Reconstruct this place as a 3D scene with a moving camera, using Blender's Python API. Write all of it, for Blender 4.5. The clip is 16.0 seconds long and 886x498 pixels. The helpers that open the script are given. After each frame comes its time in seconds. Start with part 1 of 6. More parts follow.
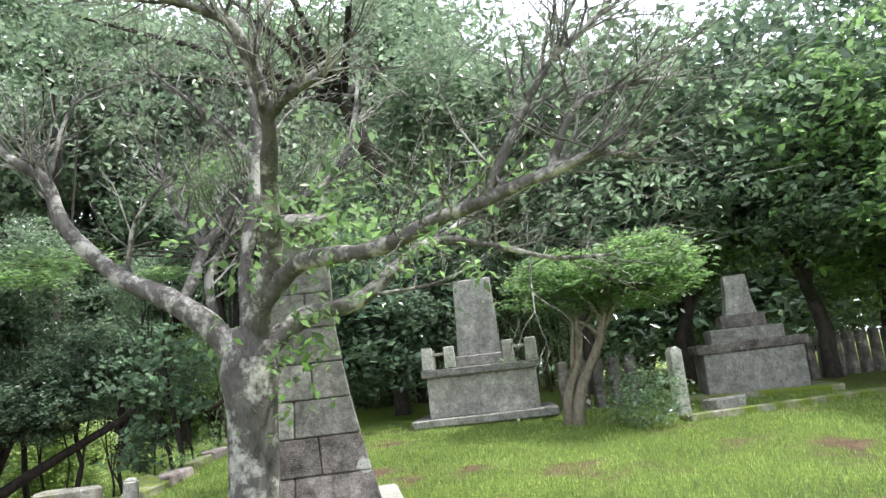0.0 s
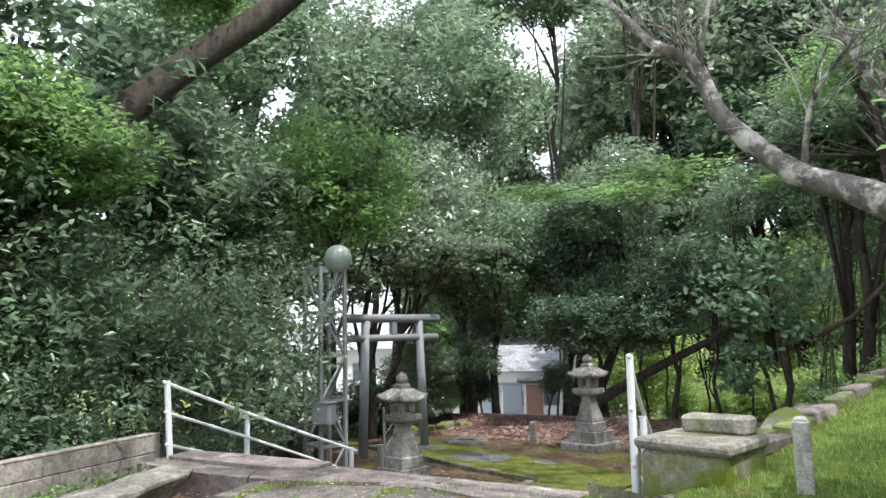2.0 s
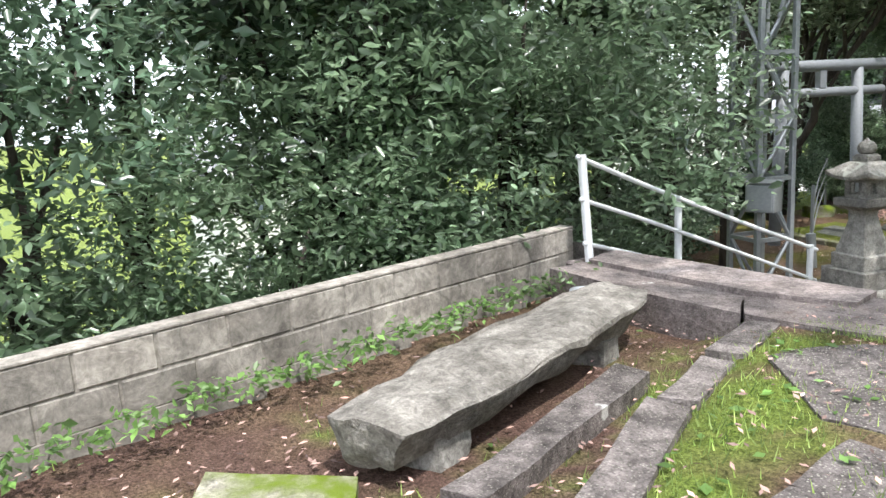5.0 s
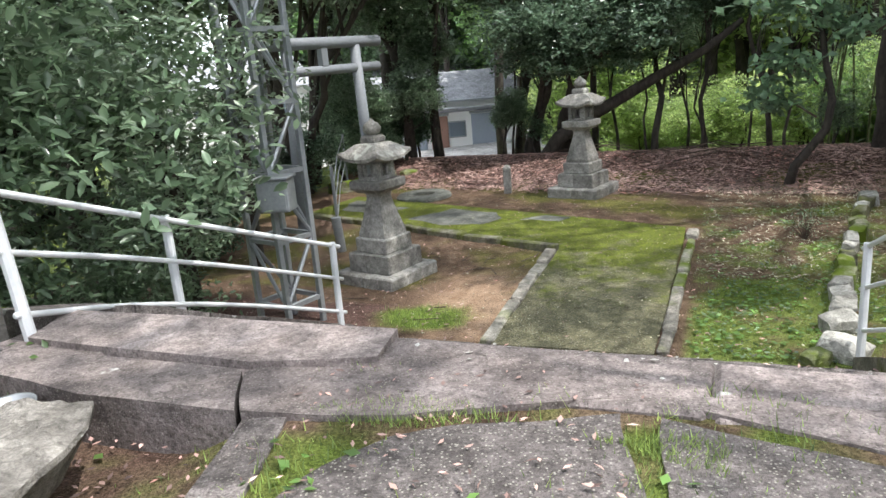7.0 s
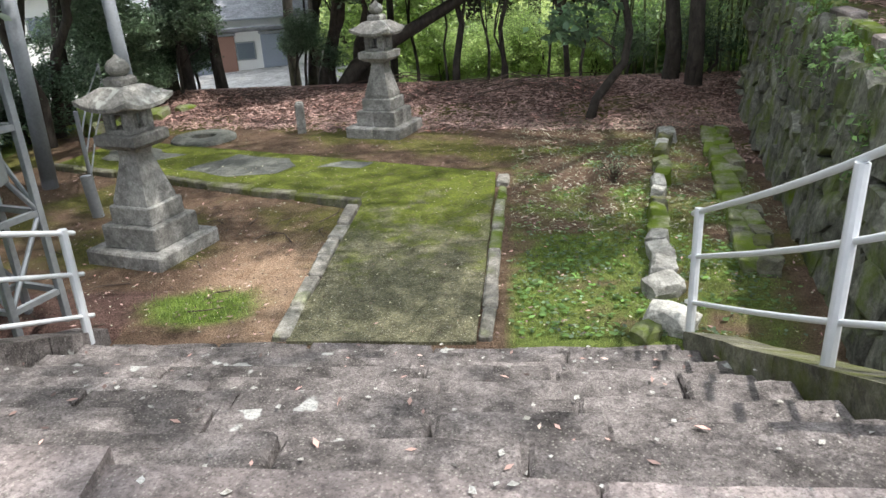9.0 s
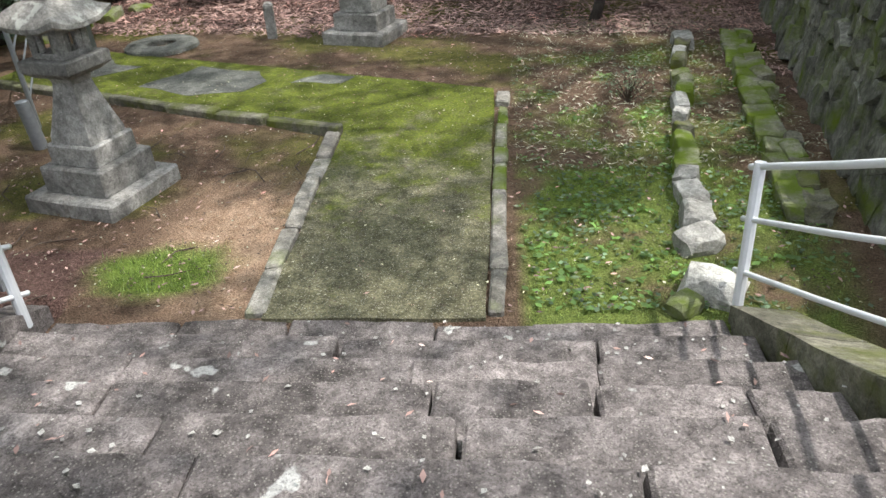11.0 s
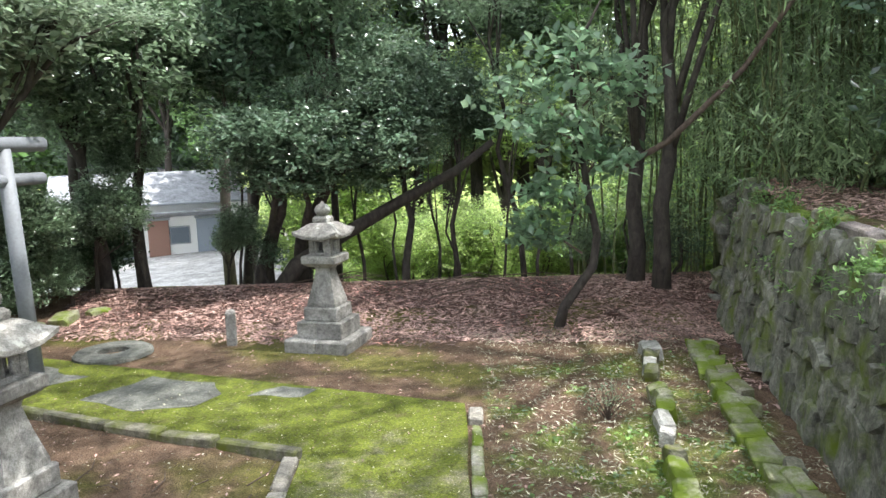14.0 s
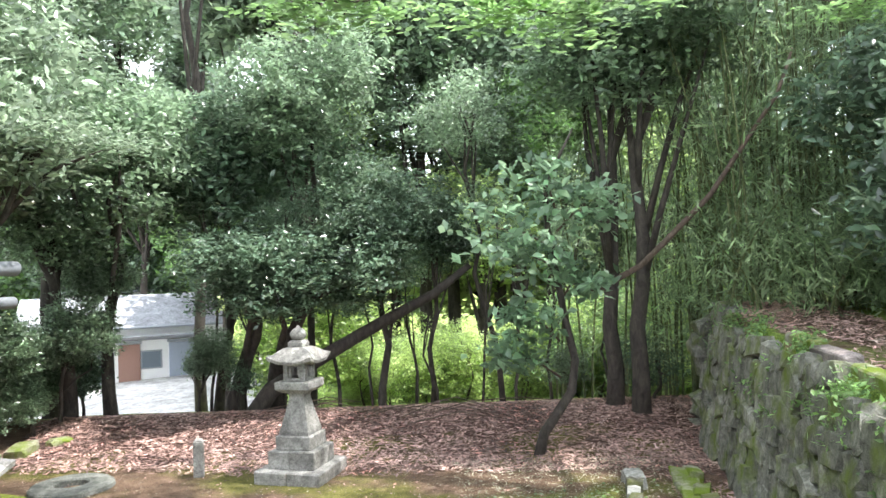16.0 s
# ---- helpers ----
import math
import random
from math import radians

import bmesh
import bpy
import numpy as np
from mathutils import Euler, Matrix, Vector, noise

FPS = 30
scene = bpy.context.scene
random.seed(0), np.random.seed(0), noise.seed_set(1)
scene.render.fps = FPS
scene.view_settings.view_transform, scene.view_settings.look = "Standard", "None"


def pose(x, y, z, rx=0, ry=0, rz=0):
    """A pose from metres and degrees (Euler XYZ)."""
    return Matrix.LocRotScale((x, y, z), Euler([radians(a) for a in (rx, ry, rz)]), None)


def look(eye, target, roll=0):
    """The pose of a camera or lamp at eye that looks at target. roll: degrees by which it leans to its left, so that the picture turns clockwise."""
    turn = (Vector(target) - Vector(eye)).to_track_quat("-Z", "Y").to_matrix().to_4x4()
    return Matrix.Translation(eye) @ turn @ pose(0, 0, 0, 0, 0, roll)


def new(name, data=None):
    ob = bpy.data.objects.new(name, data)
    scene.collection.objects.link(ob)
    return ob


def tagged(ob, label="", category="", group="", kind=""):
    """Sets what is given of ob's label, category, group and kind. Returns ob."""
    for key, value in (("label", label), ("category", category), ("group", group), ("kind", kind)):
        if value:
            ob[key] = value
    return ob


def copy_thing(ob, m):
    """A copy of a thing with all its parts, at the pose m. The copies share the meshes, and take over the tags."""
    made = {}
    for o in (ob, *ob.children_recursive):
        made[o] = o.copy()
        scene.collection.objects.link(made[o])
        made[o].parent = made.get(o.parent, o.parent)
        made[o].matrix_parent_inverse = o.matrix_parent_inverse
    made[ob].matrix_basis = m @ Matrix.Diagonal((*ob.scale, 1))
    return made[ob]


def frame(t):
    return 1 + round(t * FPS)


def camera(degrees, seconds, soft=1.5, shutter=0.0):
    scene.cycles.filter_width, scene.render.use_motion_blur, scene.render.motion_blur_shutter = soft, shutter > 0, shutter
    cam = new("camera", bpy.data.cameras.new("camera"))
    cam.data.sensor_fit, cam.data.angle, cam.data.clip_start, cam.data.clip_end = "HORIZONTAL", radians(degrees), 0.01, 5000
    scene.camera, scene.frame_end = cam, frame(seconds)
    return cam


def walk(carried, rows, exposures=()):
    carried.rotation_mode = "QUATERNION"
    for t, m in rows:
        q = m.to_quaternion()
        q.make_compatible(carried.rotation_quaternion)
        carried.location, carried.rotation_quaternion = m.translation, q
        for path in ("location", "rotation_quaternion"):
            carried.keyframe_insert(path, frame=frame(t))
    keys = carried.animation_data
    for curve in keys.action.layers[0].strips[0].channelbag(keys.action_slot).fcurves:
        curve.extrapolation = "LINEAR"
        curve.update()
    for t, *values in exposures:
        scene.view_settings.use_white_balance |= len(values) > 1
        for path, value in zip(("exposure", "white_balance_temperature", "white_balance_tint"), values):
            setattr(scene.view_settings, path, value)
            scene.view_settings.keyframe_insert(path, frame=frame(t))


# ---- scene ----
cam = camera(63.2, 16.0)
PATH = [
    (0, (5.795, -10.566, 2.731), (6.219, -8.643, 3.082), -6.4),
    (0.5, (5.634, -10.26, 2.761), (5.683, -8.317, 3.23), -5.9),
    (1, (5.468, -9.929, 2.778), (5.137, -8.013, 3.248), -4.8),
    (1.5, (5.209, -9.661, 2.835), (4.517, -7.82, 3.2), -3.1),
    (2, (4.792, -9.38, 2.844), (3.771, -7.676, 3.078), -1.4),
    (2.5, (4.362, -9.068, 2.807), (3.0, -7.605, 2.881), 0.2),
    (3, (3.87, -8.912, 2.755), (2.259, -7.728, 2.695), 0.4),
    (3.2, (3.662, -8.867, 2.74), (1.971, -7.804, 2.636), -0.1),
    (5.3, (1.755, -7.664, 2.758), (0.142, -6.559, 2.338), -3.7),
    (5.5, (1.676, -7.509, 2.773), (0.169, -6.268, 2.34), -4.0),
    (6, (1.438, -7.163, 2.805), (0.208, -5.656, 2.338), -4.9),
    (6.5, (1.327, -6.771, 2.8), (0.327, -5.104, 2.33), -5.1),
    (6.9, (1.318, -6.448, 2.824), (0.52, -4.681, 2.333), -5.3),
    (7, (1.271, -6.359, 2.824), (0.536, -4.571, 2.312), -4.9),
    (7.5, (1.163, -5.961, 2.847), (0.657, -4.12, 2.25), -4.8),
    (8, (1.181, -5.584, 2.859), (0.813, -3.733, 2.198), -4.2),
    (8.5, (1.129, -5.283, 2.854), (0.848, -3.434, 2.143), -3.6),
    (8.7, (1.083, -5.196, 2.869), (0.837, -3.349, 2.145), -3.2),
    (10.8, (0.791, -4.062, 2.941), (0.631, -2.336, 1.945), -3.0),
    (11, (0.78, -3.976, 2.952), (0.613, -2.265, 1.931), -3.3),
    (11.5, (0.68, -3.767, 2.922), (0.487, -2.098, 1.838), -4.2),
    (12, (0.627, -3.58, 2.908), (0.41, -1.895, 1.853), -5.1),
    (12.3, (0.635, -3.475, 2.895), (0.413, -1.72, 1.961), -4.0),
    (12.5, (0.643, -3.423, 2.909), (0.427, -1.627, 2.055), -3.6),
    (12.8, (0.661, -3.39, 2.954), (0.472, -1.544, 2.208), -3.3),
    (13, (0.628, -3.366, 2.987), (0.476, -1.486, 2.321), -2.7),
    (13.5, (0.583, -3.347, 3.066), (0.501, -1.402, 2.607), -2.1),
    (14, (0.584, -3.348, 3.098), (0.557, -1.37, 2.807), -1.8),
    (14.5, (0.593, -3.326, 3.123), (0.605, -1.334, 2.952), -1.8),
    (15, (0.586, -3.345, 3.112), (0.617, -1.347, 3.035), -1.8),
    (15.5, (0.597, -3.337, 3.112), (0.636, -1.337, 3.105), -1.9),
    (16, (0.594, -3.347, 3.123), (0.639, -1.348, 3.167), -1.8),
]
walk(cam, [(t, look(eye, target, roll)) for t, eye, target, roll in PATH],
     [(0, 0.25), (1, 0.12), (2, 0.1), (3.2, 0.1), (5.3, 0.3), (6.5, 0.2), (7.5, 0.14), (10.8, 0.1), (12.0, 0.15), (12.5, 0.2), (13.5, 0.58), (14, 0.78), (15, 1.14), (16, 1.24)])

# ---- world, sun ----
world = bpy.data.worlds.new("sky")
scene.world = world
world.use_nodes = True
wn = world.node_tree.nodes
sky = wn.new("ShaderNodeTexSky")
sky.sky_type = 'NISHITA'
sky.sun_disc = False
SUN_EL, SUN_AZ = 63.0, 95.0
sky.sun_elevation, sky.sun_rotation = radians(SUN_EL), radians(SUN_AZ)
sky.dust_density, sky.air_density, sky.ozone_density = 3.0, 1.2, 1.0
haze = wn.new("ShaderNodeMix")
haze.data_type = 'RGBA'
haze.inputs[0].default_value = 0.75
haze.inputs[7].default_value = (15.2, 16.0, 17.8, 1)
world.node_tree.links.new(sky.outputs[0], haze.inputs[6])
world.node_tree.links.new(haze.outputs[2], wn["Background"].inputs[0])
wn["Background"].inputs[1].default_value = 0.15

sun_data = bpy.data.lights.new("sun", 'SUN')
sun_data.energy, sun_data.angle, sun_data.color = 5.0, radians(0.9), (1.0, 0.97, 0.93)
sun = new("sun", sun_data)
sun_way = Vector((math.sin(radians(SUN_AZ)) * math.cos(radians(SUN_EL)), math.cos(radians(SUN_AZ)) * math.cos(radians(SUN_EL)), math.sin(radians(SUN_EL))))
sun.matrix_world = look(sun_way * 60, (0, 0, 0))

# ---- materials ----


def material(name):
    m = bpy.data.materials.new(name)
    m.use_nodes = True
    return m, m.node_tree, m.node_tree.nodes["Principled BSDF"]


def noise_tex(t, scale, detail=5.0, rough=0.6, coord=None, dist=0.0):
    n = t.nodes.new("ShaderNodeTexNoise")
    n.inputs["Scale"].default_value, n.inputs["Detail"].default_value = scale, detail
    n.inputs["Roughness"].default_value, n.inputs["Distortion"].default_value = rough, dist
    if coord is None:
        coord = t.nodes.new("ShaderNodeNewGeometry").outputs["Position"]
    t.links.new(coord, n.inputs["Vector"])
    return n.outputs[0]


def ramp(t, fac, stops):
    r = t.nodes.new("ShaderNodeValToRGB")
    while len(r.color_ramp.elements) < len(stops):
        r.color_ramp.elements.new(0.5)
    for e, (p, c) in zip(r.color_ramp.elements, stops):
        e.position, e.color = p, (*c, 1) if len(c) == 3 else c
    t.links.new(fac, r.inputs[0])
    return r.outputs[0]


def mixc(t, fac, a, b, mode='MIX'):
    n = t.nodes.new("ShaderNodeMix")
    n.data_type, n.blend_type = 'RGBA', mode
    for sock, v in ((n.inputs[0], fac), (n.inputs[6], a), (n.inputs[7], b)):
        if hasattr(v, "is_linked"):
            t.links.new(v, sock)
        else:
            sock.default_value = v if isinstance(v, (int, float)) else (*v, 1)
    return n.outputs[2]


def bump(t, bs, height, strength, dist=0.02):
    b = t.nodes.new("ShaderNodeBump")
    b.inputs["Strength"].default_value, b.inputs["Distance"].default_value = strength, dist
    t.links.new(height, b.inputs["Height"])
    t.links.new(b.outputs[0], bs.inputs["Normal"])


def g(v):
    return (v, v, v)


def stone(name, dark, light, scale=9.0, moss=0.0, moss_col=(0.10, 0.13, 0.02), lichen=0.0, rough=0.9, bumpy=0.6, white=0.0, speck=0.0):
    m, t, bs = material(name)
    a = noise_tex(t, scale)
    col = ramp(t, a, [(0.3, dark), (0.7, light)])
    fine = noise_tex(t, scale * 14, 3)
    stain = noise_tex(t, 1.3, 6, 0.7, None, 0.6)
    col = mixc(t, 0.55, col, ramp(t, stain, [(0.32, g(0.14)), (0.66, g(0.72))]), 'OVERLAY')
    col = mixc(t, 0.28, col, ramp(t, fine, [(0.3, g(0.08)), (0.7, g(0.75))]), 'OVERLAY')
    mid = noise_tex(t, scale * 3.5, 6, 0.75, None, 0.8)
    col = mixc(t, 0.6, col, ramp(t, mid, [(0.32, g(0.1)), (0.64, g(0.74))]), 'OVERLAY')
    ob = t.nodes.new("ShaderNodeObjectInfo")
    col = mixc(t, 0.4, col, ramp(t, ob.outputs["Random"], [(0, g(0.2)), (1, g(0.75))]), 'OVERLAY')
    if lichen:
        col = mixc(t, ramp(t, noise_tex(t, 4.2, 6, 0.7), [(1 - lichen - 0.03, g(0)), (1 - lichen + 0.02, g(1))]), col, (0.55, 0.55, 0.5))
    if moss:
        col = mixc(t, ramp(t, noise_tex(t, 2.3, 7, 0.65), [(1 - moss - 0.12, g(0)), (1 - moss + 0.1, g(1))]), col, moss_col)
    if white:
        col = mixc(t, ramp(t, noise_tex(t, 3.4, 3, 0.5, None, 0.0), [(white - 0.012, g(0)), (white + 0.012, g(1))]), col, (0.62, 0.61, 0.58))
    if speck:
        vo = t.nodes.new("ShaderNodeTexVoronoi")
        vo.inputs["Scale"].default_value = 55
        t.links.new(t.nodes.new("ShaderNodeNewGeometry").outputs["Position"], vo.inputs["Vector"])
        col = mixc(t, ramp(t, vo.outputs["Distance"], [(0.14, g(speck)), (0.3, g(0))]), col, (0.58, 0.56, 0.48))
        col = mixc(t, ramp(t, noise_tex(t, 85, 2), [(0.3, g(0.55)), (0.5, g(0))]), col, (0.04, 0.04, 0.03))
    t.links.new(col, bs.inputs["Base Color"])
    bs.inputs["Roughness"].default_value = rough
    bs.inputs["Specular IOR Level"].default_value = 0.25
    bump(t, bs, mixc(t, 0.35, mid, fine), bumpy, 0.04)
    return m


def leafmat(name, dark, light, trans=0.35, rough=0.42):
    m, t, bs = material(name)
    geo = t.nodes.new("ShaderNodeNewGeometry")
    # a few leaves far lighter: glints put into the leaf colour
    c = ramp(t, geo.outputs["Random Per Island"], [(0.0, tuple(x * 0.75 for x in dark)), (0.5, tuple(x * 0.85 for x in light)), (0.85, tuple(x * 1.25 for x in light)), (1.0, tuple(min(1, x * 2.1) for x in light))])
    # broad noise paints light and dark clumps for depth in the foliage
    big = noise_tex(t, 0.75, 4)
    c = mixc(t, 0.7, c, ramp(t, big, [(0.32, g(0.16)), (0.68, g(0.8))]), 'OVERLAY')
    t.links.new(c, bs.inputs["Base Color"])
    bs.inputs["Roughness"].default_value = rough
    bs.inputs["Specular IOR Level"].default_value = 0.8
    tr = t.nodes.new("ShaderNodeBsdfTranslucent")
    t.links.new(mixc(t, 0.5, c, (0.27, 0.37, 0.23), 'SCREEN'), tr.inputs[0])
    mx = t.nodes.new("ShaderNodeMixShader")
    mx.inputs[0].default_value = trans
    t.links.new(bs.outputs[0], mx.inputs[1])
    t.links.new(tr.outputs[0], mx.inputs[2])
    t.links.new(mx.outputs[0], t.nodes["Material Output"].inputs[0])
    return m


def barkmat(name, dark, light, patch=0.0, patch_col=(0.5, 0.49, 0.45), scale=14.0):
    m, t, bs = material(name)
    tc = t.nodes.new("ShaderNodeTexCoord")
    mp = t.nodes.new("ShaderNodeMapping")
    mp.inputs["Scale"].default_value = (1, 1, 0.45)
    t.links.new(tc.outputs["Object"], mp.inputs[0])
    a = noise_tex(t, scale, 7, 0.7, mp.outputs[0], 0.5)
    col = ramp(t, a, [(0.3, dark), (0.72, light)])
    if patch:
        col = mixc(t, ramp(t, noise_tex(t, 3.5, 6, 0.7), [(1 - patch - 0.05, g(0)), (1 - patch + 0.05, g(1))]), col, patch_col)
    t.links.new(col, bs.inputs["Base Color"])
    bs.inputs["Roughness"].default_value = 0.9
    bump(t, bs, a, 0.9, 0.03)
    return m


def paint(name, col, rough=0.45, metal=0.0, rust=0.0, rust_col=(0.16, 0.07, 0.03)):
    m, t, bs = material(name)
    a = noise_tex(t, 25, 5)
    c = mixc(t, 0.18, col, ramp(t, a, [(0.3, g(0.15)), (0.7, g(0.8))]), 'OVERLAY')
    if rust:
        c = mixc(t, ramp(t, noise_tex(t, 9, 7, 0.75), [(1 - rust - 0.04, g(0)), (1 - rust + 0.04, g(1))]), c, rust_col)
    t.links.new(c, bs.inputs["Base Color"])
    bs.inputs["Roughness"].default_value, bs.inputs["Metallic"].default_value = rough, metal
    bump(t, bs, a, 0.12, 0.01)
    return m


GRANITE = stone("grey granite", (0.22, 0.212, 0.195), (0.44, 0.425, 0.395), 7, moss=0.2, moss_col=(0.16, 0.155, 0.08), lichen=0.14)
ROOFSTONE = stone("lichened granite", (0.2, 0.19, 0.17), (0.4, 0.38, 0.35), 10, lichen=0.4)
STEP = stone("worn step stone", (0.1, 0.087, 0.083), (0.41, 0.36, 0.345), 5.5, moss=0.1, lichen=0.26, bumpy=1.0, white=0.685, speck=0.4)
BENCHSTONE = stone("rough weathered bench stone", (0.19, 0.175, 0.155), (0.4, 0.375, 0.34), 6, moss=0.14, moss_col=(0.2, 0.19, 0.1), lichen=0.3, bumpy=0.9, white=0.72)
CONCRETE = stone("old concrete", (0.215, 0.178, 0.168), (0.41, 0.35, 0.335), 3, moss=0.12, moss_col=(0.12, 0.12, 0.05), lichen=0.16, bumpy=0.7, white=0.7, speck=0.35)
AGG = stone("exposed aggregate concrete", (0.14, 0.123, 0.118), (0.34, 0.3, 0.29), 9, moss=0.2, lichen=0.14, bumpy=0.9, speck=0.8)
BLOCK = stone("weathered concrete block", (0.19, 0.172, 0.152), (0.37, 0.343, 0.31), 2.2, moss=0.28, moss_col=(0.19, 0.175, 0.13), bumpy=0.3)
MOSSY = stone("mossy kerb stone", (0.2, 0.185, 0.15), (0.46, 0.43, 0.37), 6, moss=0.54, moss_col=(0.13, 0.18, 0.02), lichen=0.16)
KERB = stone("kerb stone", (0.21, 0.198, 0.165), (0.46, 0.43, 0.38), 7, moss=0.32, moss_col=(0.14, 0.18, 0.03), lichen=0.12)
KERBDARK = stone("dark mossy kerb stone", (0.12, 0.115, 0.085), (0.3, 0.285, 0.22), 6, moss=0.42, moss_col=(0.12, 0.14, 0.02), lichen=0.08)
RUBBLE = stone("rubble wall stone", (0.085, 0.085, 0.07), (0.31, 0.305, 0.26), 6, moss=0.4, moss_col=(0.12, 0.16, 0.02), lichen=0.3)
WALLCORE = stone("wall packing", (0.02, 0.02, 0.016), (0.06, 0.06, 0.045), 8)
PALESTONE = stone("pale lichened stone", (0.36, 0.35, 0.315), (0.6, 0.585, 0.54), 5, moss=0.24, lichen=0.2)
PALEGREY = stone("pale grey field stone", (0.32, 0.31, 0.28), (0.56, 0.55, 0.51), 5, moss=0.3, moss_col=(0.14, 0.17, 0.03), lichen=0.3)
PATHSTONE = stone("mossy path concrete", (0.13, 0.125, 0.07), (0.29, 0.27, 0.165), 4.0, bumpy=0.9, speck=0.6)
t = PATHSTONE.node_tree
bs = t.nodes["Principled BSDF"]
src = bs.inputs["Base Color"].links[0].from_socket
ps = t.nodes.new("ShaderNodeSeparateXYZ")
t.links.new(t.nodes.new("ShaderNodeNewGeometry").outputs["Position"], ps.inputs[0])
mr = t.nodes.new("ShaderNodeMapRange")
for k, v in ((1, 0.6), (2, 4.2), (3, -0.16), (4, 0.2)):
    mr.inputs[k].default_value = v
t.links.new(ps.outputs["Y"], mr.inputs[0])
sm = t.nodes.new("ShaderNodeMath")
sm.operation = 'ADD'
t.links.new(noise_tex(t, 2.2, 8, 0.72), sm.inputs[0])
t.links.new(mr.outputs[0], sm.inputs[1])
mossy = ramp(t, noise_tex(t, 30, 4), [(0.3, (0.07, 0.095, 0.012)), (0.7, (0.175, 0.205, 0.022))])
mossy = mixc(t, 0.8, mossy, ramp(t, noise_tex(t, 3.6, 8, 0.75, None, 0.5), [(0.3, g(0.12)), (0.68, g(0.72))]), 'OVERLAY')
mossy = mixc(t, ramp(t, noise_tex(t, 7, 6, 0.7), [(0.56, g(0)), (0.7, g(0.7))]), mossy, (0.12, 0.10, 0.05))
both = mixc(t, ramp(t, sm.outputs[0], [(0.44, g(0)), (0.62, g(0.95))]), src, mossy)
grit = t.nodes.new("ShaderNodeTexVoronoi")
grit.inputs["Scale"].default_value = 26
t.links.new(t.nodes.new("ShaderNodeNewGeometry").outputs["Position"], grit.inputs["Vector"])
bits = mixc(t, ramp(t, noise_tex(t, 1.6, 4), [(0.4, g(0.0)), (0.62, g(0.85))]), (0, 0, 0), ramp(t, grit.outputs["Distance"], [(0.1, g(1)), (0.17, g(0))]))
both = mixc(t, bits, both, (0.5, 0.5, 0.36))
both = mixc(t, 0.6, both, ramp(t, noise_tex(t, 48, 4, 0.75), [(0.34, g(0.12)), (0.64, g(0.8))]), 'OVERLAY')
t.links.new(both, bs.inputs["Base Color"])
DARKSLAB = stone("dark mossy slab", (0.12, 0.125, 0.11), (0.22, 0.225, 0.2), 9, moss=0.25, moss_col=(0.12, 0.16, 0.02))
WHITE = paint("white rail paint", (0.72, 0.74, 0.76), 0.4, 0, 0.13)
FROST = paint("frosted lamp globe", (0.26, 0.31, 0.27), 0.3)
STEEL = paint("galvanised steel", (0.32, 0.34, 0.36), 0.5, 0.5, 0.12)
TORII = paint("grey torii paint", (0.2, 0.215, 0.235), 0.6, 0, 0.2, (0.16, 0.15, 0.14))
BARK_CHERRY = barkmat("cherry bark", (0.04, 0.035, 0.032), (0.18, 0.165, 0.155), 0.46, (0.48, 0.46, 0.43))
BARK = barkmat("dark bark", (0.014, 0.011, 0.009), (0.085, 0.07, 0.058), 0.25, (0.13, 0.125, 0.1), 9.0)
BARK_BROWN = barkmat("brown bark", (0.05, 0.035, 0.027), (0.16, 0.115, 0.09))
BARK_PALE = barkmat("pale bark", (0.12, 0.1, 0.075), (0.33, 0.28, 0.22))
LEAF_DARK = leafmat("dark evergreen leaf", (0.035, 0.065, 0.042), (0.10, 0.16, 0.105), 0.42, 0.26)
LEAF_MID = leafmat("green leaf", (0.065, 0.112, 0.062), (0.17, 0.245, 0.15), 0.48, 0.28)
LEAF_BRIGHT = leafmat("bright green leaf", (0.075, 0.15, 0.035), (0.16, 0.29, 0.075), 0.5)
# young leaf yellow-green, lightened further to carry sun on the hollow
LEAF_YELLOW = leafmat("young leaf with painted sunlight", (0.17, 0.25, 0.05), (0.38, 0.51, 0.16), 0.6)
LEAF_SILVER = leafmat("glossy pale leaf", (0.09, 0.14, 0.085), (0.26, 0.33, 0.23), 0.35, 0.28)
LEAF_BLUE = leafmat("soft blue-green leaf", (0.09, 0.17, 0.10), (0.2, 0.32, 0.19), 0.45)
LEAF_BAMBOO = leafmat("bamboo leaf", (0.11, 0.17, 0.08), (0.28, 0.38, 0.2), 0.58)
# leaf brown deepened somewhat to carry the bank's shade
LITTER = leafmat("fallen leaf", (0.08, 0.042, 0.036), (0.44, 0.28, 0.24), 0.05, 0.7)
GRASSM = leafmat("grass blade", (0.10, 0.165, 0.035), (0.29, 0.39, 0.095), 0.4, 0.6)
CULM = stone("bamboo culm", (0.07, 0.09, 0.04), (0.19, 0.21, 0.1), 6)


def part(name, bm, mat, parent=None, label="", smooth=False):
    me = bpy.data.meshes.new(name)
    bmesh.ops.recalc_face_normals(bm, faces=bm.faces)
    bm.to_mesh(me)
    bm.free()
    me.materials.append(mat)
    if smooth:
        me.shade_smooth()
    ob = new(name, me)
    if parent is not None:
        ob.parent = parent
    return tagged(ob, label)


def add_box(bm, size, at=(0, 0, 0), rot=(0, 0, 0), jit=0.0, taper=1.0, rng=random):
    m = pose(*at, *rot)
    vs = bmesh.ops.create_cube(bm, size=1)["verts"]
    for v in vs:
        k = taper if v.co.z > 0 else 1
        v.co = Vector((v.co.x * size[0] * k, v.co.y * size[1] * k, v.co.z * size[2]))
        if jit:
            v.co += Vector((rng.uniform(-jit, jit), rng.uniform(-jit, jit), rng.uniform(-jit, jit)))
        v.co = m @ v.co
    return vs


